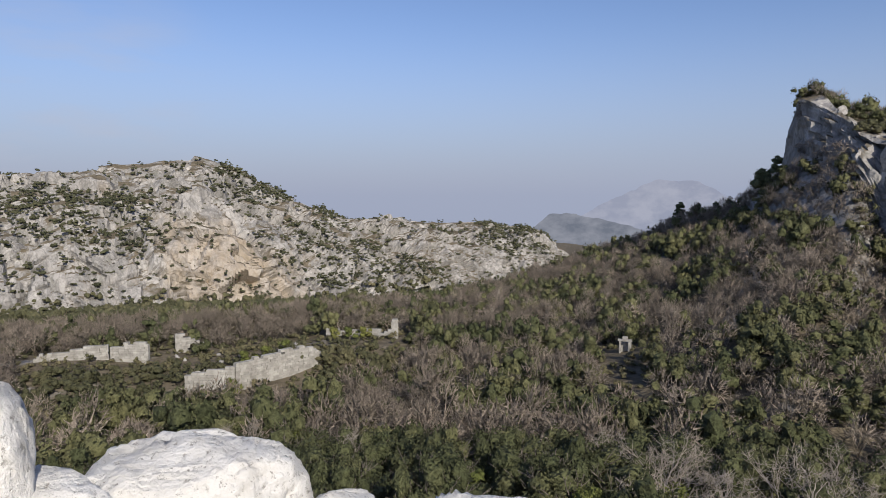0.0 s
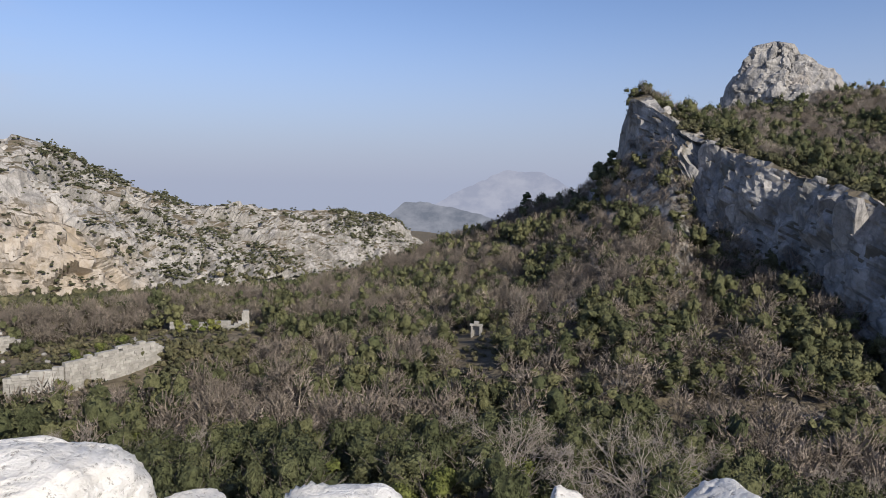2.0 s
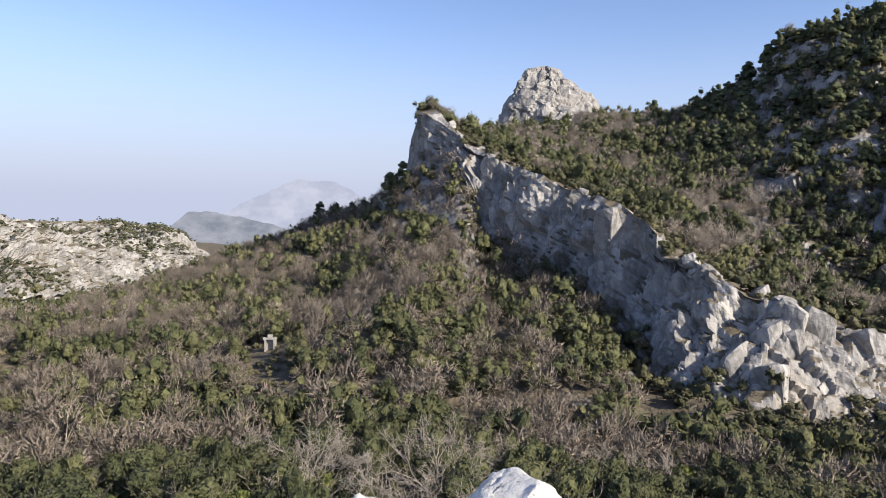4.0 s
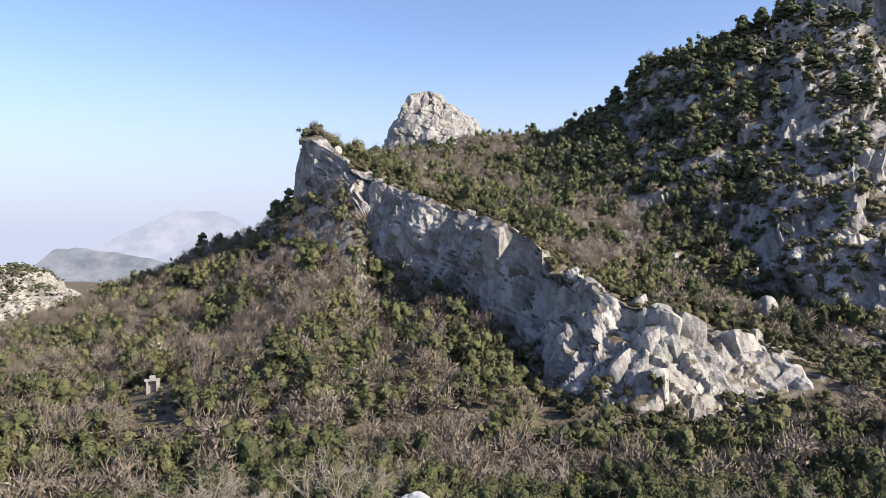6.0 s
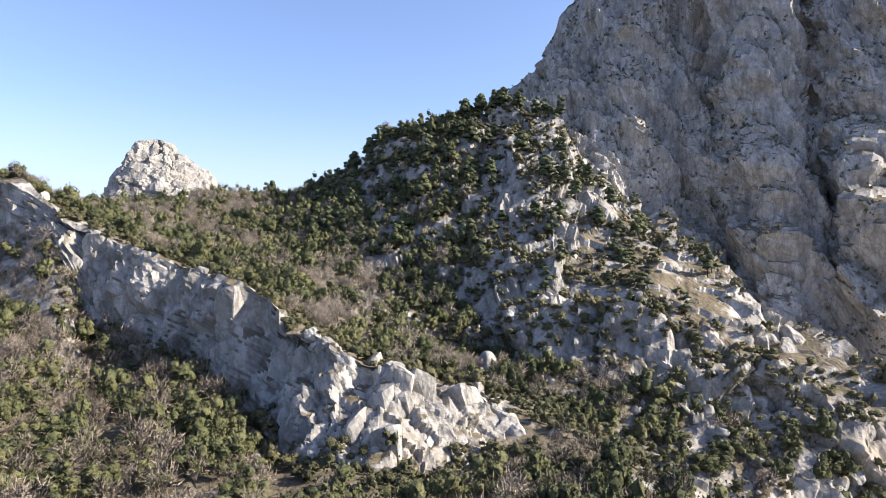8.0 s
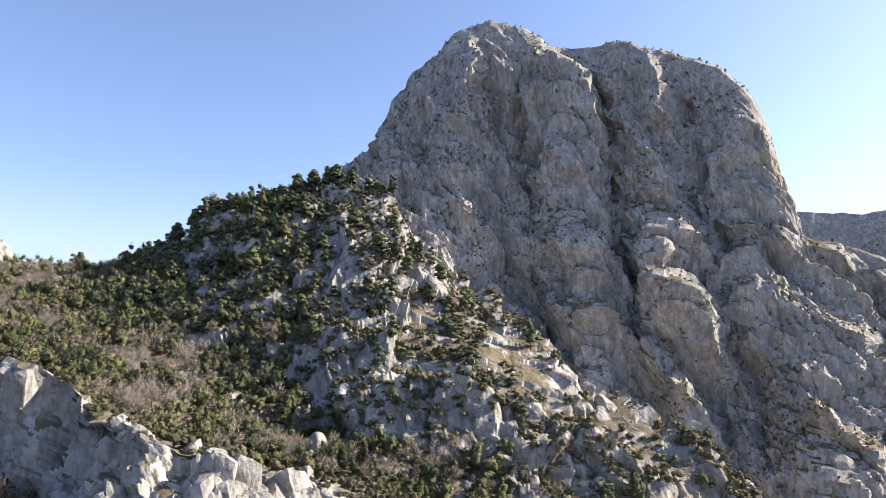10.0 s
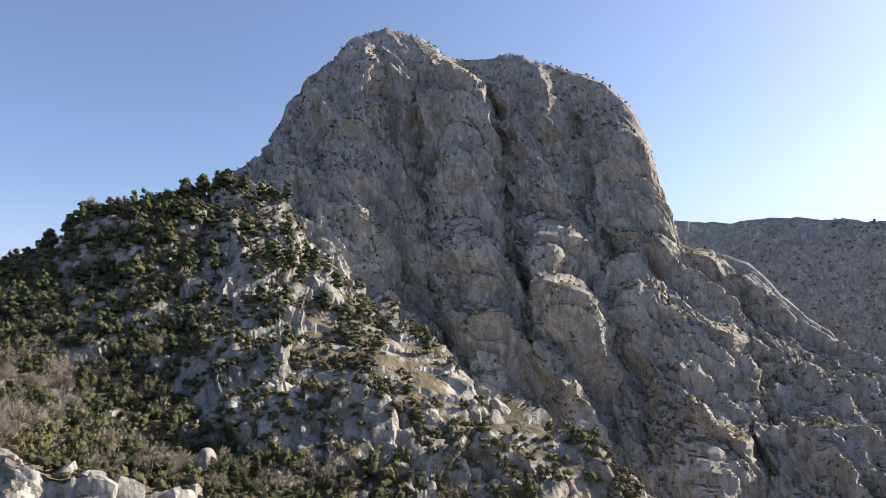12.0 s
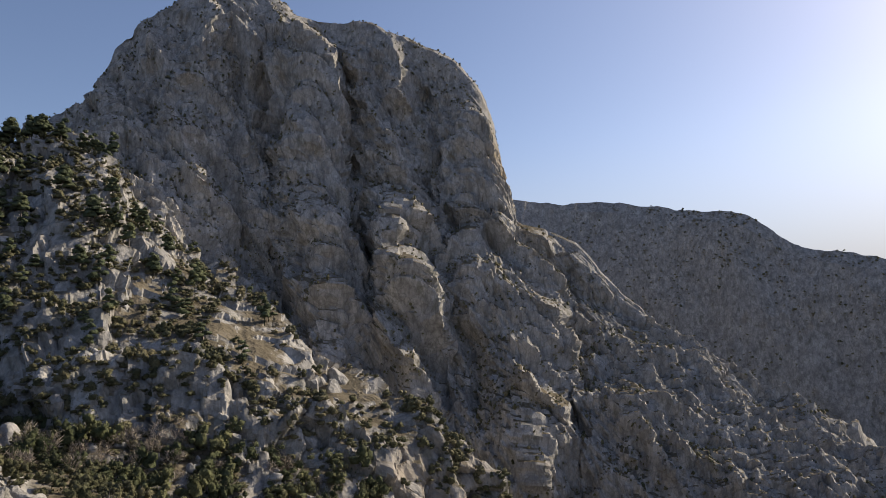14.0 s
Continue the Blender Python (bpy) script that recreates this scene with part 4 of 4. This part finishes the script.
bark = make_bark("bark", (0.10, 0.085, 0.07), (0.24, 0.21, 0.18))
twig_pale = make_bark("pale_bark", (0.20, 0.17, 0.14), (0.40, 0.36, 0.31))
leaf_bright = make_leaf("bright_leaves", (0.14, 0.165, 0.05), (0.19, 0.21, 0.06), (0.25, 0.25, 0.075))
kinds = [evergreen_tree(1, 5.4, 6.6, leaf_green, "dense dark green evergreen oak on the slope"),
         evergreen_tree(2, 4.4, 6.8, leaf_green, "tall dark green evergreen oak on the slope"),
         evergreen_tree(3, 6.4, 6.0, leaf_green, "broad dark green evergreen oak on the slope"),
         evergreen_tree(4, 4.2, 4.8, leaf_bright, "yellow-green ivy-clad bushy tree on the slope"),
         bare_tree(11, 7.2, "leafless grey tree with pale forking branches"),
         bare_tree(12, 6.0, "leafless brown tree with dense fine twigs"),
         bare_tree(13, 8.0, "tall leafless pale tree with crooked limbs")]
drift = fractal(near_trees, 20, 3, 77) if len(near_trees) else []
turn = random.Random(5)
used = set()
for place, f in zip(near_trees, drift):
    if f + turn.gauss(0, 0.3) > -0.4:
        k = turn.choice((0, 0, 1, 1, 2, 2, 3))
    else:
        k = turn.choice((4, 5, 5, 6, 1))
    m = Matrix.LocRotScale(Vector(place), Euler((0, 0, turn.uniform(0, 6.28))), None)
    if k in used:
        copy_thing(kinds[k], m)
    else:
        kinds[k].matrix_basis = m
        used.add(k)




def pine_tree(seed, height, label):
    gen = np.random.default_rng(seed)
    root = tagged(new("pine_tree"), label, "tree", "pines of the ridge")
    stem = ([], [])
    tube(stem, Vector((0, 0, -0.6)), Vector((0.15, 0.1, height * 0.55)), 0.24, 0.17, 6)
    tube(stem, Vector((0.15, 0.1, height * 0.55)), Vector((0, 0, height * 0.97)), 0.17, 0.05, 6)
    v, soft, ends = pine_crown(gen, 11, 500, 0.02)
    for e in ends * height:
        tube(stem, Vector((0.08, 0.05, e[2] - 0.5)), Vector(e), 0.07, 0.03, 3)
    part("trunk", mesh_from("trunk", [tuple(p) for p in stem[0]], stem[1], bark, True), root)
    part("crown", crown_normals(mesh_from("crown", v * height, np.arange(len(v)).reshape(-1, 3), leaf_pine), soft), root, "uneven tiers of dark green needles")
    return root


def bearing(b, r):
    return r * math.sin(radians(b)), r * math.cos(radians(b))


def ground_at(b, r):
    j = int(np.argmin(np.abs(BEARINGS - b)))
    line = GROUND[:, j]
    return float(line[int(np.argmin(np.abs(np.hypot(line[:, 0], line[:, 1]) - r))), 2])


pine_kinds = [pine_tree(41, 13.0, "tall dark green pine on the rocky ridge"), pine_tree(42, 9.5, "small flat-topped pine between the rocks")]
turn = random.Random(77)
PINES = [(25.2, 300, 0), (26.3, 302, 1), (19.4, 366, 1), (52.2, 392, 1), (53.6, 388, 0), (55.0, 384, 0), (56.2, 380, 0), (57.6, 376, 1), (58.8, 374, 0), (60.4, 370, 0),
         (61.6, 371, 1), (63.0, 368, 0), (64.4, 369, 0), (65.6, 365, 1), (66.4, 364, 0), (67.6, 362, 1), (75.2, 305, 1), (73.4, 318, 1), (71.2, 322, 1), (70.0, 300, 0),
         (72.4, 296, 1), (67.8, 318, 0), (65.2, 312, 1), (63.4, 318, 0), (61.2, 305, 0), (59.4, 310, 0), (57.8, 300, 1), (69.0, 278, 1), (74.2, 286, 1), (77.4, 288, 1)]
for i, (b, r, k) in enumerate(PINES):
    x, y = bearing(b, r)
    m = pose(x, y, ground_at(b, r), 0, 0, turn.uniform(0, 360))
    if i in (0, 1):
        pine_kinds[k].matrix_basis = m
    else:
        copy_thing(pine_kinds[k], m)
for b, r, k in ((28.9, 297, 0), (29.3, 294, 2), (29.9, 290, 0), (28.7, 302, 0), (29.0, 302, 2), (29.7, 300, 2), (30.5, 292, 0), (31.4, 286, 2), (32.4, 278, 0), (28.9, 312, 0), (33.6, 268, 2)):
    x, y = bearing(b, r)
    copy_thing(kinds[k], pose(x, y, ground_at(b, r), 0, 0, b * 50) @ Matrix.Diagonal((1.25, 1.25, 1.05, 1)))


# ---- rocks ----
def rock_mesh(name, seed, size, detail, material, sharp=0.5, cuts=9, fine=0.03, boxy=1.0):
    """A boulder: a sphere cut by planes, roughened, with a flat foot; size is its width, depth and height."""
    gen = np.random.default_rng(seed)
    bm = bmesh.new()
    bmesh.ops.create_icosphere(bm, subdivisions=detail, radius=1.0)
    p = np.array([v.co for v in bm.verts])
    faces = np.array([[v.index for v in f.verts] for f in bm.faces])
    bm.free()
    p = np.sign(p) * np.abs(p) ** boxy
    for _ in range(cuts):
        n = gen.normal(size=3)
        n /= np.linalg.norm(n)
        over = np.maximum(p @ n - gen.uniform(0.55, 0.8), 0)
        p = p - n * over[:, None] * (0.6 + 0.4 * sharp)
    way = p / np.linalg.norm(p, axis=1, keepdims=True)
    q = p * 2.0 + seed * 7.7
    p = p + way * (fractal(q, 1.1, 5, seed) * 0.10 + blocks(q, 0.8, seed) * 0.05 * sharp + fractal(q, 0.22, 4, seed + 3, True) * fine)[:, None]
    p = p * np.array(size) / 2
    p[:, 2] -= p[:, 2].min()
    return mesh_from(name, p, faces, material, True)


def boulder(name, me, x, y, z, turn_z, label, group=""):
    ob = new(name, me)
    ob.matrix_basis = pose(x, y, z, 0, 0, turn_z)
    return tagged(ob, label, "rock", group)


def make_ledge_rock():
    n = Nodes("weathered_white_limestone")
    p = n.place()
    big = n.noise(p, 3.0, 6, 0.65)
    pits = n.noise(p, 26.0, 5, 0.75)
    c = n.ramp(big, (0.3, (0.62, 0.59, 0.54)), (0.5, (0.76, 0.74, 0.70)), (0.7, (0.86, 0.845, 0.815)))
    c = n.mix(n.ramp(pits, (0.36, 0.7), (0.43, 0.0)), c, (0.22, 0.20, 0.165))
    c = n.mix(n.ramp(n.noise(p, 7.0, 4, 0.6), (0.58, 0.0), (0.70, 0.45)), c, (0.50, 0.49, 0.45))
    n.bump(n.mix(0.6, big, pits), 1.0, 0.05)
    return n.done(c, 0.9, 0.2)


ledge_rock = make_ledge_rock()
for seed, b, r, size, z, tz, label in (
        (3, -21.0, 3.45, (1.16, 0.9, 1.4), -0.945, 8, "large rounded white limestone rock on the ledge"),
        (5, -37.6, 3.1, (0.66, 0.7, 1.4), -0.52, 30, "tall cracked grey-white limestone block on the ledge"),
        (8, -30.8, 2.95, (0.62, 0.5, 0.9), -0.40, 0, "low lichen-stained limestone rock on the ledge"),
        (9, -8.2, 3.4, (0.5, 0.5, 0.8), -0.77, 30, "low flat white rock at the ledge's rim"),
        (10, 36.0, 3.5, (0.46, 0.5, 0.8), -0.705, 10, "rounded white limestone rock at the ledge's rim"),
        (12, 4.0, 3.4, (0.7, 0.5, 0.8), -0.79, -10, "low flat white rock at the ledge's rim"),
        (14, 24.5, 3.3, (0.3, 0.4, 0.8), -0.74, -10, "low pale rock at the ledge's rim")):
    boulder("limestone_rock", rock_mesh("limestone_rock", seed, size, 6 if size[0] > 0.8 else 5, ledge_rock, 0.5, 3, 0.024, 0.5), *bearing(b, r), z, tz, label)


def pinnacle(name, b, r, foot, width, depth, height, label, seed):
    """A tapering tower of rock."""
    u, v = np.meshgrid(np.linspace(0, 2 * math.pi, 140, endpoint=False), np.linspace(0, 1, 70))
    waist = np.interp(v, [0, 0.35, 0.6, 0.8, 0.96, 1], [1.0, 0.70, 0.52, 0.37, 0.22, 0.0])
    p = np.stack([np.cos(u) * waist * width / 2, np.sin(u) * waist * depth / 2, v * height], -1).reshape(-1, 3)
    p[:, 0] -= (p[:, 2] / height) * width * 0.12
    out = np.stack([np.cos(u), np.sin(u), 0.4 + 0 * u], -1).reshape(-1, 3)
    high = np.clip(waist.ravel() * 3, 0, 1)
    d = fractal(p, 26, 4, seed, True, (1, 1, 0.6)) * 3.4 + blocks(p + seed, 12, seed + 2, (1, 1, 0.8)) * 1.8 + blocks(p + seed, 5, seed + 1, (1, 1, 0.7)) * 0.9
    p = p + out * (d * high)[:, None]
    idx = np.arange(70 * 140).reshape(70, 140)
    nxt = np.roll(idx, -1, 1)
    faces = np.stack([idx[:-1], nxt[:-1], nxt[1:], idx[1:]], -1).reshape(-1, 4)
    ob = new(name, mesh_from(name, p, faces, pale_rock, False))
    ob.matrix_basis = pose(*bearing(b, r), foot, 0, 0, -b)
    return tagged(ob, label, "rock")


pinnacle("rock_pinnacle", 39.3, 425, 33, 92, 50, 51, "pale pinkish-grey limestone pinnacle above the wooded saddle", 5)
slab = rock_mesh("boulder", 21, (1, 1, 1), 3, pale_rock, 0.9, 12, 0.02)
slab_b = rock_mesh("boulder", 22, (1, 1, 1), 3, pale_rock, 0.9, 12, 0.02)


def set_boulder(me, b, r, size, tz, label, group="", sink=0.25):
    ob = new("boulder", me)
    x, y = bearing(b, r)
    ob.matrix_basis = Matrix.LocRotScale((x, y, ground_at(b, r) - size[2] * sink), Euler((0, 0, radians(tz))), Vector(size))
    return tagged(ob, label, "rock", group)


set_boulder(slab, 64.8, 195, (11.5, 9, 10), 20, "big pale square limestone boulder under the crag")
turn = random.Random(31)
for k in range(130):
    b = turn.uniform(57, 86)
    r = 212 - 0.9 * abs(b - 68) + turn.uniform(-22, 26)
    w = turn.choice((1.0, 1.4, 2.0, 2.6, 3.4, 4.4))
    set_boulder(turn.choice((slab, slab_b)), b, r, (w, w * turn.uniform(0.7, 1.1), w * turn.uniform(0.6, 1.0)), turn.uniform(0, 360), "broken limestone boulder in the scree", "boulders of the scree")



# ---- slabs of the cliff and the crag ----
slabs = [rock_mesh("rock_slab", 60 + k, (1, 1, 1), 3, pale_rock, 1.0, 12, 0.01, 0.72) for k in range(8)]
for me in slabs:
    me.polygons.foreach_set("use_smooth", np.full(len(me.polygons), False))


def on_ground(b, level):
    """The ground's place at a bearing and a level between two contours."""
    j = int(np.argmin(np.abs(BEARINGS - b)))
    return GROUND[int(np.argmin(np.abs(LEVEL - level))), j]


def set_slab(rnd, b, level, w, h, label, group, deep=0.55):
    x, y, z = on_ground(b, level)
    ob = new("rock_slab", rnd.choice(slabs))
    out = Vector((x, y, 0)).normalized()
    size = Vector((w, w * rnd.uniform(0.7, 1.1), h))
    place = Vector((x, y, z - h * 0.5)) + out * size.y * (deep - 0.5)
    ob.matrix_basis = Matrix.LocRotScale(place, Euler((rnd.gauss(0, 0.14), rnd.gauss(0, 0.14), radians(-b) + rnd.gauss(0.0, 0.3))), size)
    return tagged(ob, label, "rock", group)


rnd = random.Random(4)
foot = LEVELS["cliff_foot"]
for k in range(26):
    b = rnd.uniform(46, 68.5)
    w = rnd.choice((5, 7, 9, 11))
    set_slab(rnd, b, foot + rnd.uniform(0.05, 0.8), w, w * rnd.uniform(0.9, 1.4), "pale cracked limestone slab of the cliff", "slabs of the cliff", 1.06)
for k in range(40):
    b = rnd.uniform(28, 46)
    w = rnd.choice((4, 5, 7, 9, 11))
    set_slab(rnd, b, foot + rnd.uniform(0.05, 0.9), w, w * rnd.uniform(1.0, 2.0), "grey limestone slab of the shaded cliff", "slabs of the cliff", 1.08)
for k in range(36):
    b = rnd.uniform(27.6, 69)
    w = rnd.choice((2.5, 3.5, 4.5, 6))
    set_slab(rnd, b, foot + rnd.uniform(0.88, 1.08), w, w * rnd.uniform(0.6, 1.0), "pale weathered limestone block on the cliff's brow", "blocks of the brow", 0.9)
for k in range(60):
    b = rnd.uniform(57, 97)
    w = rnd.choice((3, 4, 5, 7, 9))
    level = LEVELS["crag_foot"] + (rnd.uniform(0.0, 1.0) if rnd.random() < 0.6 else rnd.uniform(1.0, 1.9))
    set_slab(rnd, b, level, w, w * rnd.uniform(0.7, 1.4), "grey-white limestone outcrop of the crag", "outcrops of the crag", 1.0)


# ---- ruins ----
def make_ashlar():
    n = Nodes("old_ashlar")
    p = n.place()
    c = n.ramp(n.noise(p, 0.5, 6, 0.65), (0.3, (0.24, 0.225, 0.20)), (0.55, (0.37, 0.355, 0.32)), (0.75, (0.47, 0.45, 0.41)))
    per = n.add("ShaderNodeNewGeometry").outputs["Random Per Island"]
    c = n.mix(0.7, c, n.ramp(per, (0.0, 0.7), (1.0, 1.1)), "MULTIPLY")
    n.bump(n.noise(p, 5.0, 5, 0.7), 0.5, 0.08)
    return n.done(c, 0.95, 0.1)


ashlar = make_ashlar()


def box(verts, faces, m, x0, x1, y0, y1, z0, z1):
    k = len(verts)
    verts += [m @ Vector((x, y, z)) for z in (z0, z1) for x, y in ((x0, y0), (x1, y0), (x1, y1), (x0, y1))]
    faces += [tuple(k + i for i in f) for f in ((3, 2, 1, 0), (4, 5, 6, 7), (0, 1, 5, 4), (1, 2, 6, 5), (2, 3, 7, 6), (3, 0, 4, 7))]


def ruined_wall(start, end, foot, tops, label, arches=(), thick=1.3, course=0.62, seed=1):
    """A wall of squared blocks between two places (bearing, distance); tops: (share of the length, height) of its broken crown; arches: (share, width, height)."""
    rnd = random.Random(seed)
    a, b = Vector((*bearing(*start), 0)), Vector((*bearing(*end), 0))
    length = (b - a).length
    along = math.atan2(b.y - a.y, b.x - a.x)
    m = Matrix.Rotation(along, 4, "Z")
    verts, faces = [], []
    high = max(h for _, h in tops)
    for j in range(int(high / course) + 1):
        x = -rnd.uniform(0, 0.8)
        while x < length:
            w = rnd.uniform(0.9, 1.9)
            x0, x1 = max(x, 0), min(x + w, length)
            x += w
            mid, z = (x0 + x1) / 2, j * course
            limit = float(np.interp(mid / length, [t for t, _ in tops], [h for _, h in tops])) + rnd.uniform(-0.5, 0.3)
            hollow = any(abs(mid - s * length) < aw / 2 and z < ah - aw / 2 + math.sqrt(max(aw * aw / 4 - (mid - s * length) ** 2, 0)) for s, aw, ah in arches)
            if x1 - x0 < 0.2 or z + course * 0.6 > limit or hollow:
                continue
            y = rnd.uniform(-0.14, 0.10)
            box(verts, faces, m, x0 + 0.02, x1 - 0.02, y, thick + y, z + 0.015, z + course - 0.015)
    ob = new("ruined_wall", mesh_from("ruined_wall", [tuple(v) for v in verts], faces, ashlar))
    ob.location = (a.x, a.y, foot)
    return tagged(ob, label, "ruin", "ruined walls")


ruined_wall((-17.4, 165), (-10.3, 178), -45.6, [(0, 7.6), (0.35, 8.0), (0.86, 8.6), (0.9, 7.2), (1, 6.4)], "tall pale ashlar wall of a ruined hall", seed=2)
ruined_wall((-21.4, 168), (-17.5, 165), -45.8, [(0, 5.0), (0.5, 6.4), (1, 7.4)], "weathered grey ashlar wall of a ruined hall", seed=3)
ruined_wall((-31.8, 206), (-26.8, 203), -44.0, [(0, 3.0), (0.3, 3.9), (1, 5.4)], "low broken limestone wall with an arched opening", [(0.75, 2.2, 2.6)], seed=4)
ruined_wall((-26.7, 200), (-24.0, 196), -44.0, [(0, 5.0), (0.4, 5.8), (0.9, 6.2), (1, 5.0)], "thick pale limestone wall stub of the ruin", seed=5)
ruined_wall((-22.0, 205), (-19.6, 206), -43.5, [(0, 5.6), (0.3, 5.2), (0.6, 4.0), (1, 2.2)], "collapsed vault wall with a dark round opening", [(0.55, 1.8, 2.4)], seed=6)
ruined_wall((-10.0, 212), (-5.4, 205), -43.6, [(0, 3.2), (0.5, 3.6), (1, 4.6)], "overgrown low ruined wall of pale blocks", seed=7)
ruined_wall((-5.6, 202), (-4.4, 201), -44.2, [(0, 4.2), (1, 5.6)], "ruined wall piece with an arched doorway", [(0.42, 2.4, 3.4)], seed=8)
ruined_wall((-4.45, 201), (-3.85, 201), -44.2, [(0, 8.2), (0.5, 8.8), (1, 8.4)], "slender standing pillar of limestone blocks", seed=9, thick=1.8)
turn = random.Random(8)
for k in range(26):
    b, r = turn.uniform(-22, -11), turn.uniform(178, 204)
    w = turn.uniform(0.9, 2.2)
    set_boulder(turn.choice((slab, slab_b)), b, r, (w, w * 0.9, w * 0.8), turn.uniform(0, 360), "fallen pale block among the ruins", "fallen blocks of the ruin")

gate = tagged(new("stone_gate"), "small grey stone door frame standing among trees", "ruin")
gx, gy = bearing(15.35, 168)
gate.matrix_basis = pose(gx, gy, ground_at(15.35, 168), 0, 0, -25)


def gate_part(name, x0, x1, y0, y1, z0, z1):
    verts, faces = [], []
    box(verts, faces, Matrix.Identity(4), x0, x1, y0, y1, z0, z1)
    part(name, mesh_from(name, [tuple(v) for v in verts], faces, ashlar), gate)


LIFT = 1.6 - 168 * math.tan(radians(12.9)) - ground_at(15.35, 168)
gate_part("jamb", -1.35, -0.95, -0.4, 0.4, -1.0, LIFT + 3.1)
gate_part("jamb", 0.85, 1.5, -0.4, 0.4, -1.0, LIFT + 3.1)
gate_part("lintel", -1.65, 1.65, -0.45, 0.45, LIFT + 3.1, LIFT + 3.6)
gate_part("capstone", -0.55, 0.65, -0.4, 0.4, LIFT + 3.6, LIFT + 4.3)
gate_part("back_wall", -1.3, 1.2, 0.9, 1.3, -1.0, LIFT + 2.6)

for b, r, k in ((-16.6, 182, 3), (-15.0, 186, 3), (-13.4, 190, 3), (-9.3, 203, 3), (-8.0, 202, 3), (-6.8, 200, 3), (-17.7, 161, 3), (-20.0, 200, 0)):
    x, y = bearing(b, r)
    copy_thing(kinds[k], pose(x, y, ground_at(b, r), 0, 0, b * 40))
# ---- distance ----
# the haze of distance is painted as emission, mottled paler by noise
def make_haze_glow(name, colour, strength):
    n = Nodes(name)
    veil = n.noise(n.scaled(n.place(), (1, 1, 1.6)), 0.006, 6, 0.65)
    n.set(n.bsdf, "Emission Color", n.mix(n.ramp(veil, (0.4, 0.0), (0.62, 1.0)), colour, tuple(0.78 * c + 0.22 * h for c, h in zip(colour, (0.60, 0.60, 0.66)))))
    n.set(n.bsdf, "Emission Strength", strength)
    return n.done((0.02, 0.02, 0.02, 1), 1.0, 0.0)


def backdrop(name, r, pairs, low, material, label, step=0.5, rough=6.0):
    a = np.arange(pairs[0][0], pairs[-1][0] + 0.01, step)
    z = np.interp(a, [p[0] for p in pairs], [p[1] for p in pairs])
    z = z + rough * np.array([lattice(np.array([[t * 0.9, 3.3, 0.0]]), 5)[0] + 0.5 * lattice(np.array([[t * 2.7, 9.3, 0.0]]), 6)[0] for t in a])
    b = np.radians(a)
    verts = [(r * s, r * c, h) for s, c, h in zip(np.sin(b), np.cos(b), z)] + [(r * s, r * c, low) for s, c in zip(np.sin(b), np.cos(b))]
    n = len(a)
    faces = [(i, i + 1, n + i + 1, n + i) for i in range(n - 1)]
    ob = new(name, mesh_from(name, verts, faces, material))
    return tagged(ob, label, "backdrop", kind="structure")


# sheets of far land that glow in their painted haze tone
backdrop("backdrop", 4300, [(8, -250), (11.5, -120), (14, -10), (16.5, 70), (18.3, 98), (20.9, 92), (23, -5), (28, -200)], -700, make_haze_glow("far_peak_haze_glow", (0.265, 0.29, 0.385), 1.0), "pale hazy peak far away", 0.2, 14.0)
backdrop("backdrop", 3600, [(5, -280), (7.9, -150), (9, -100), (10.3, -88), (13.1, -112), (15.8, -150), (19, -260)], -700, make_haze_glow("far_hill_haze_glow", (0.125, 0.145, 0.19), 1.0), "blue-grey hazy hill far away", 0.2, 8.0)
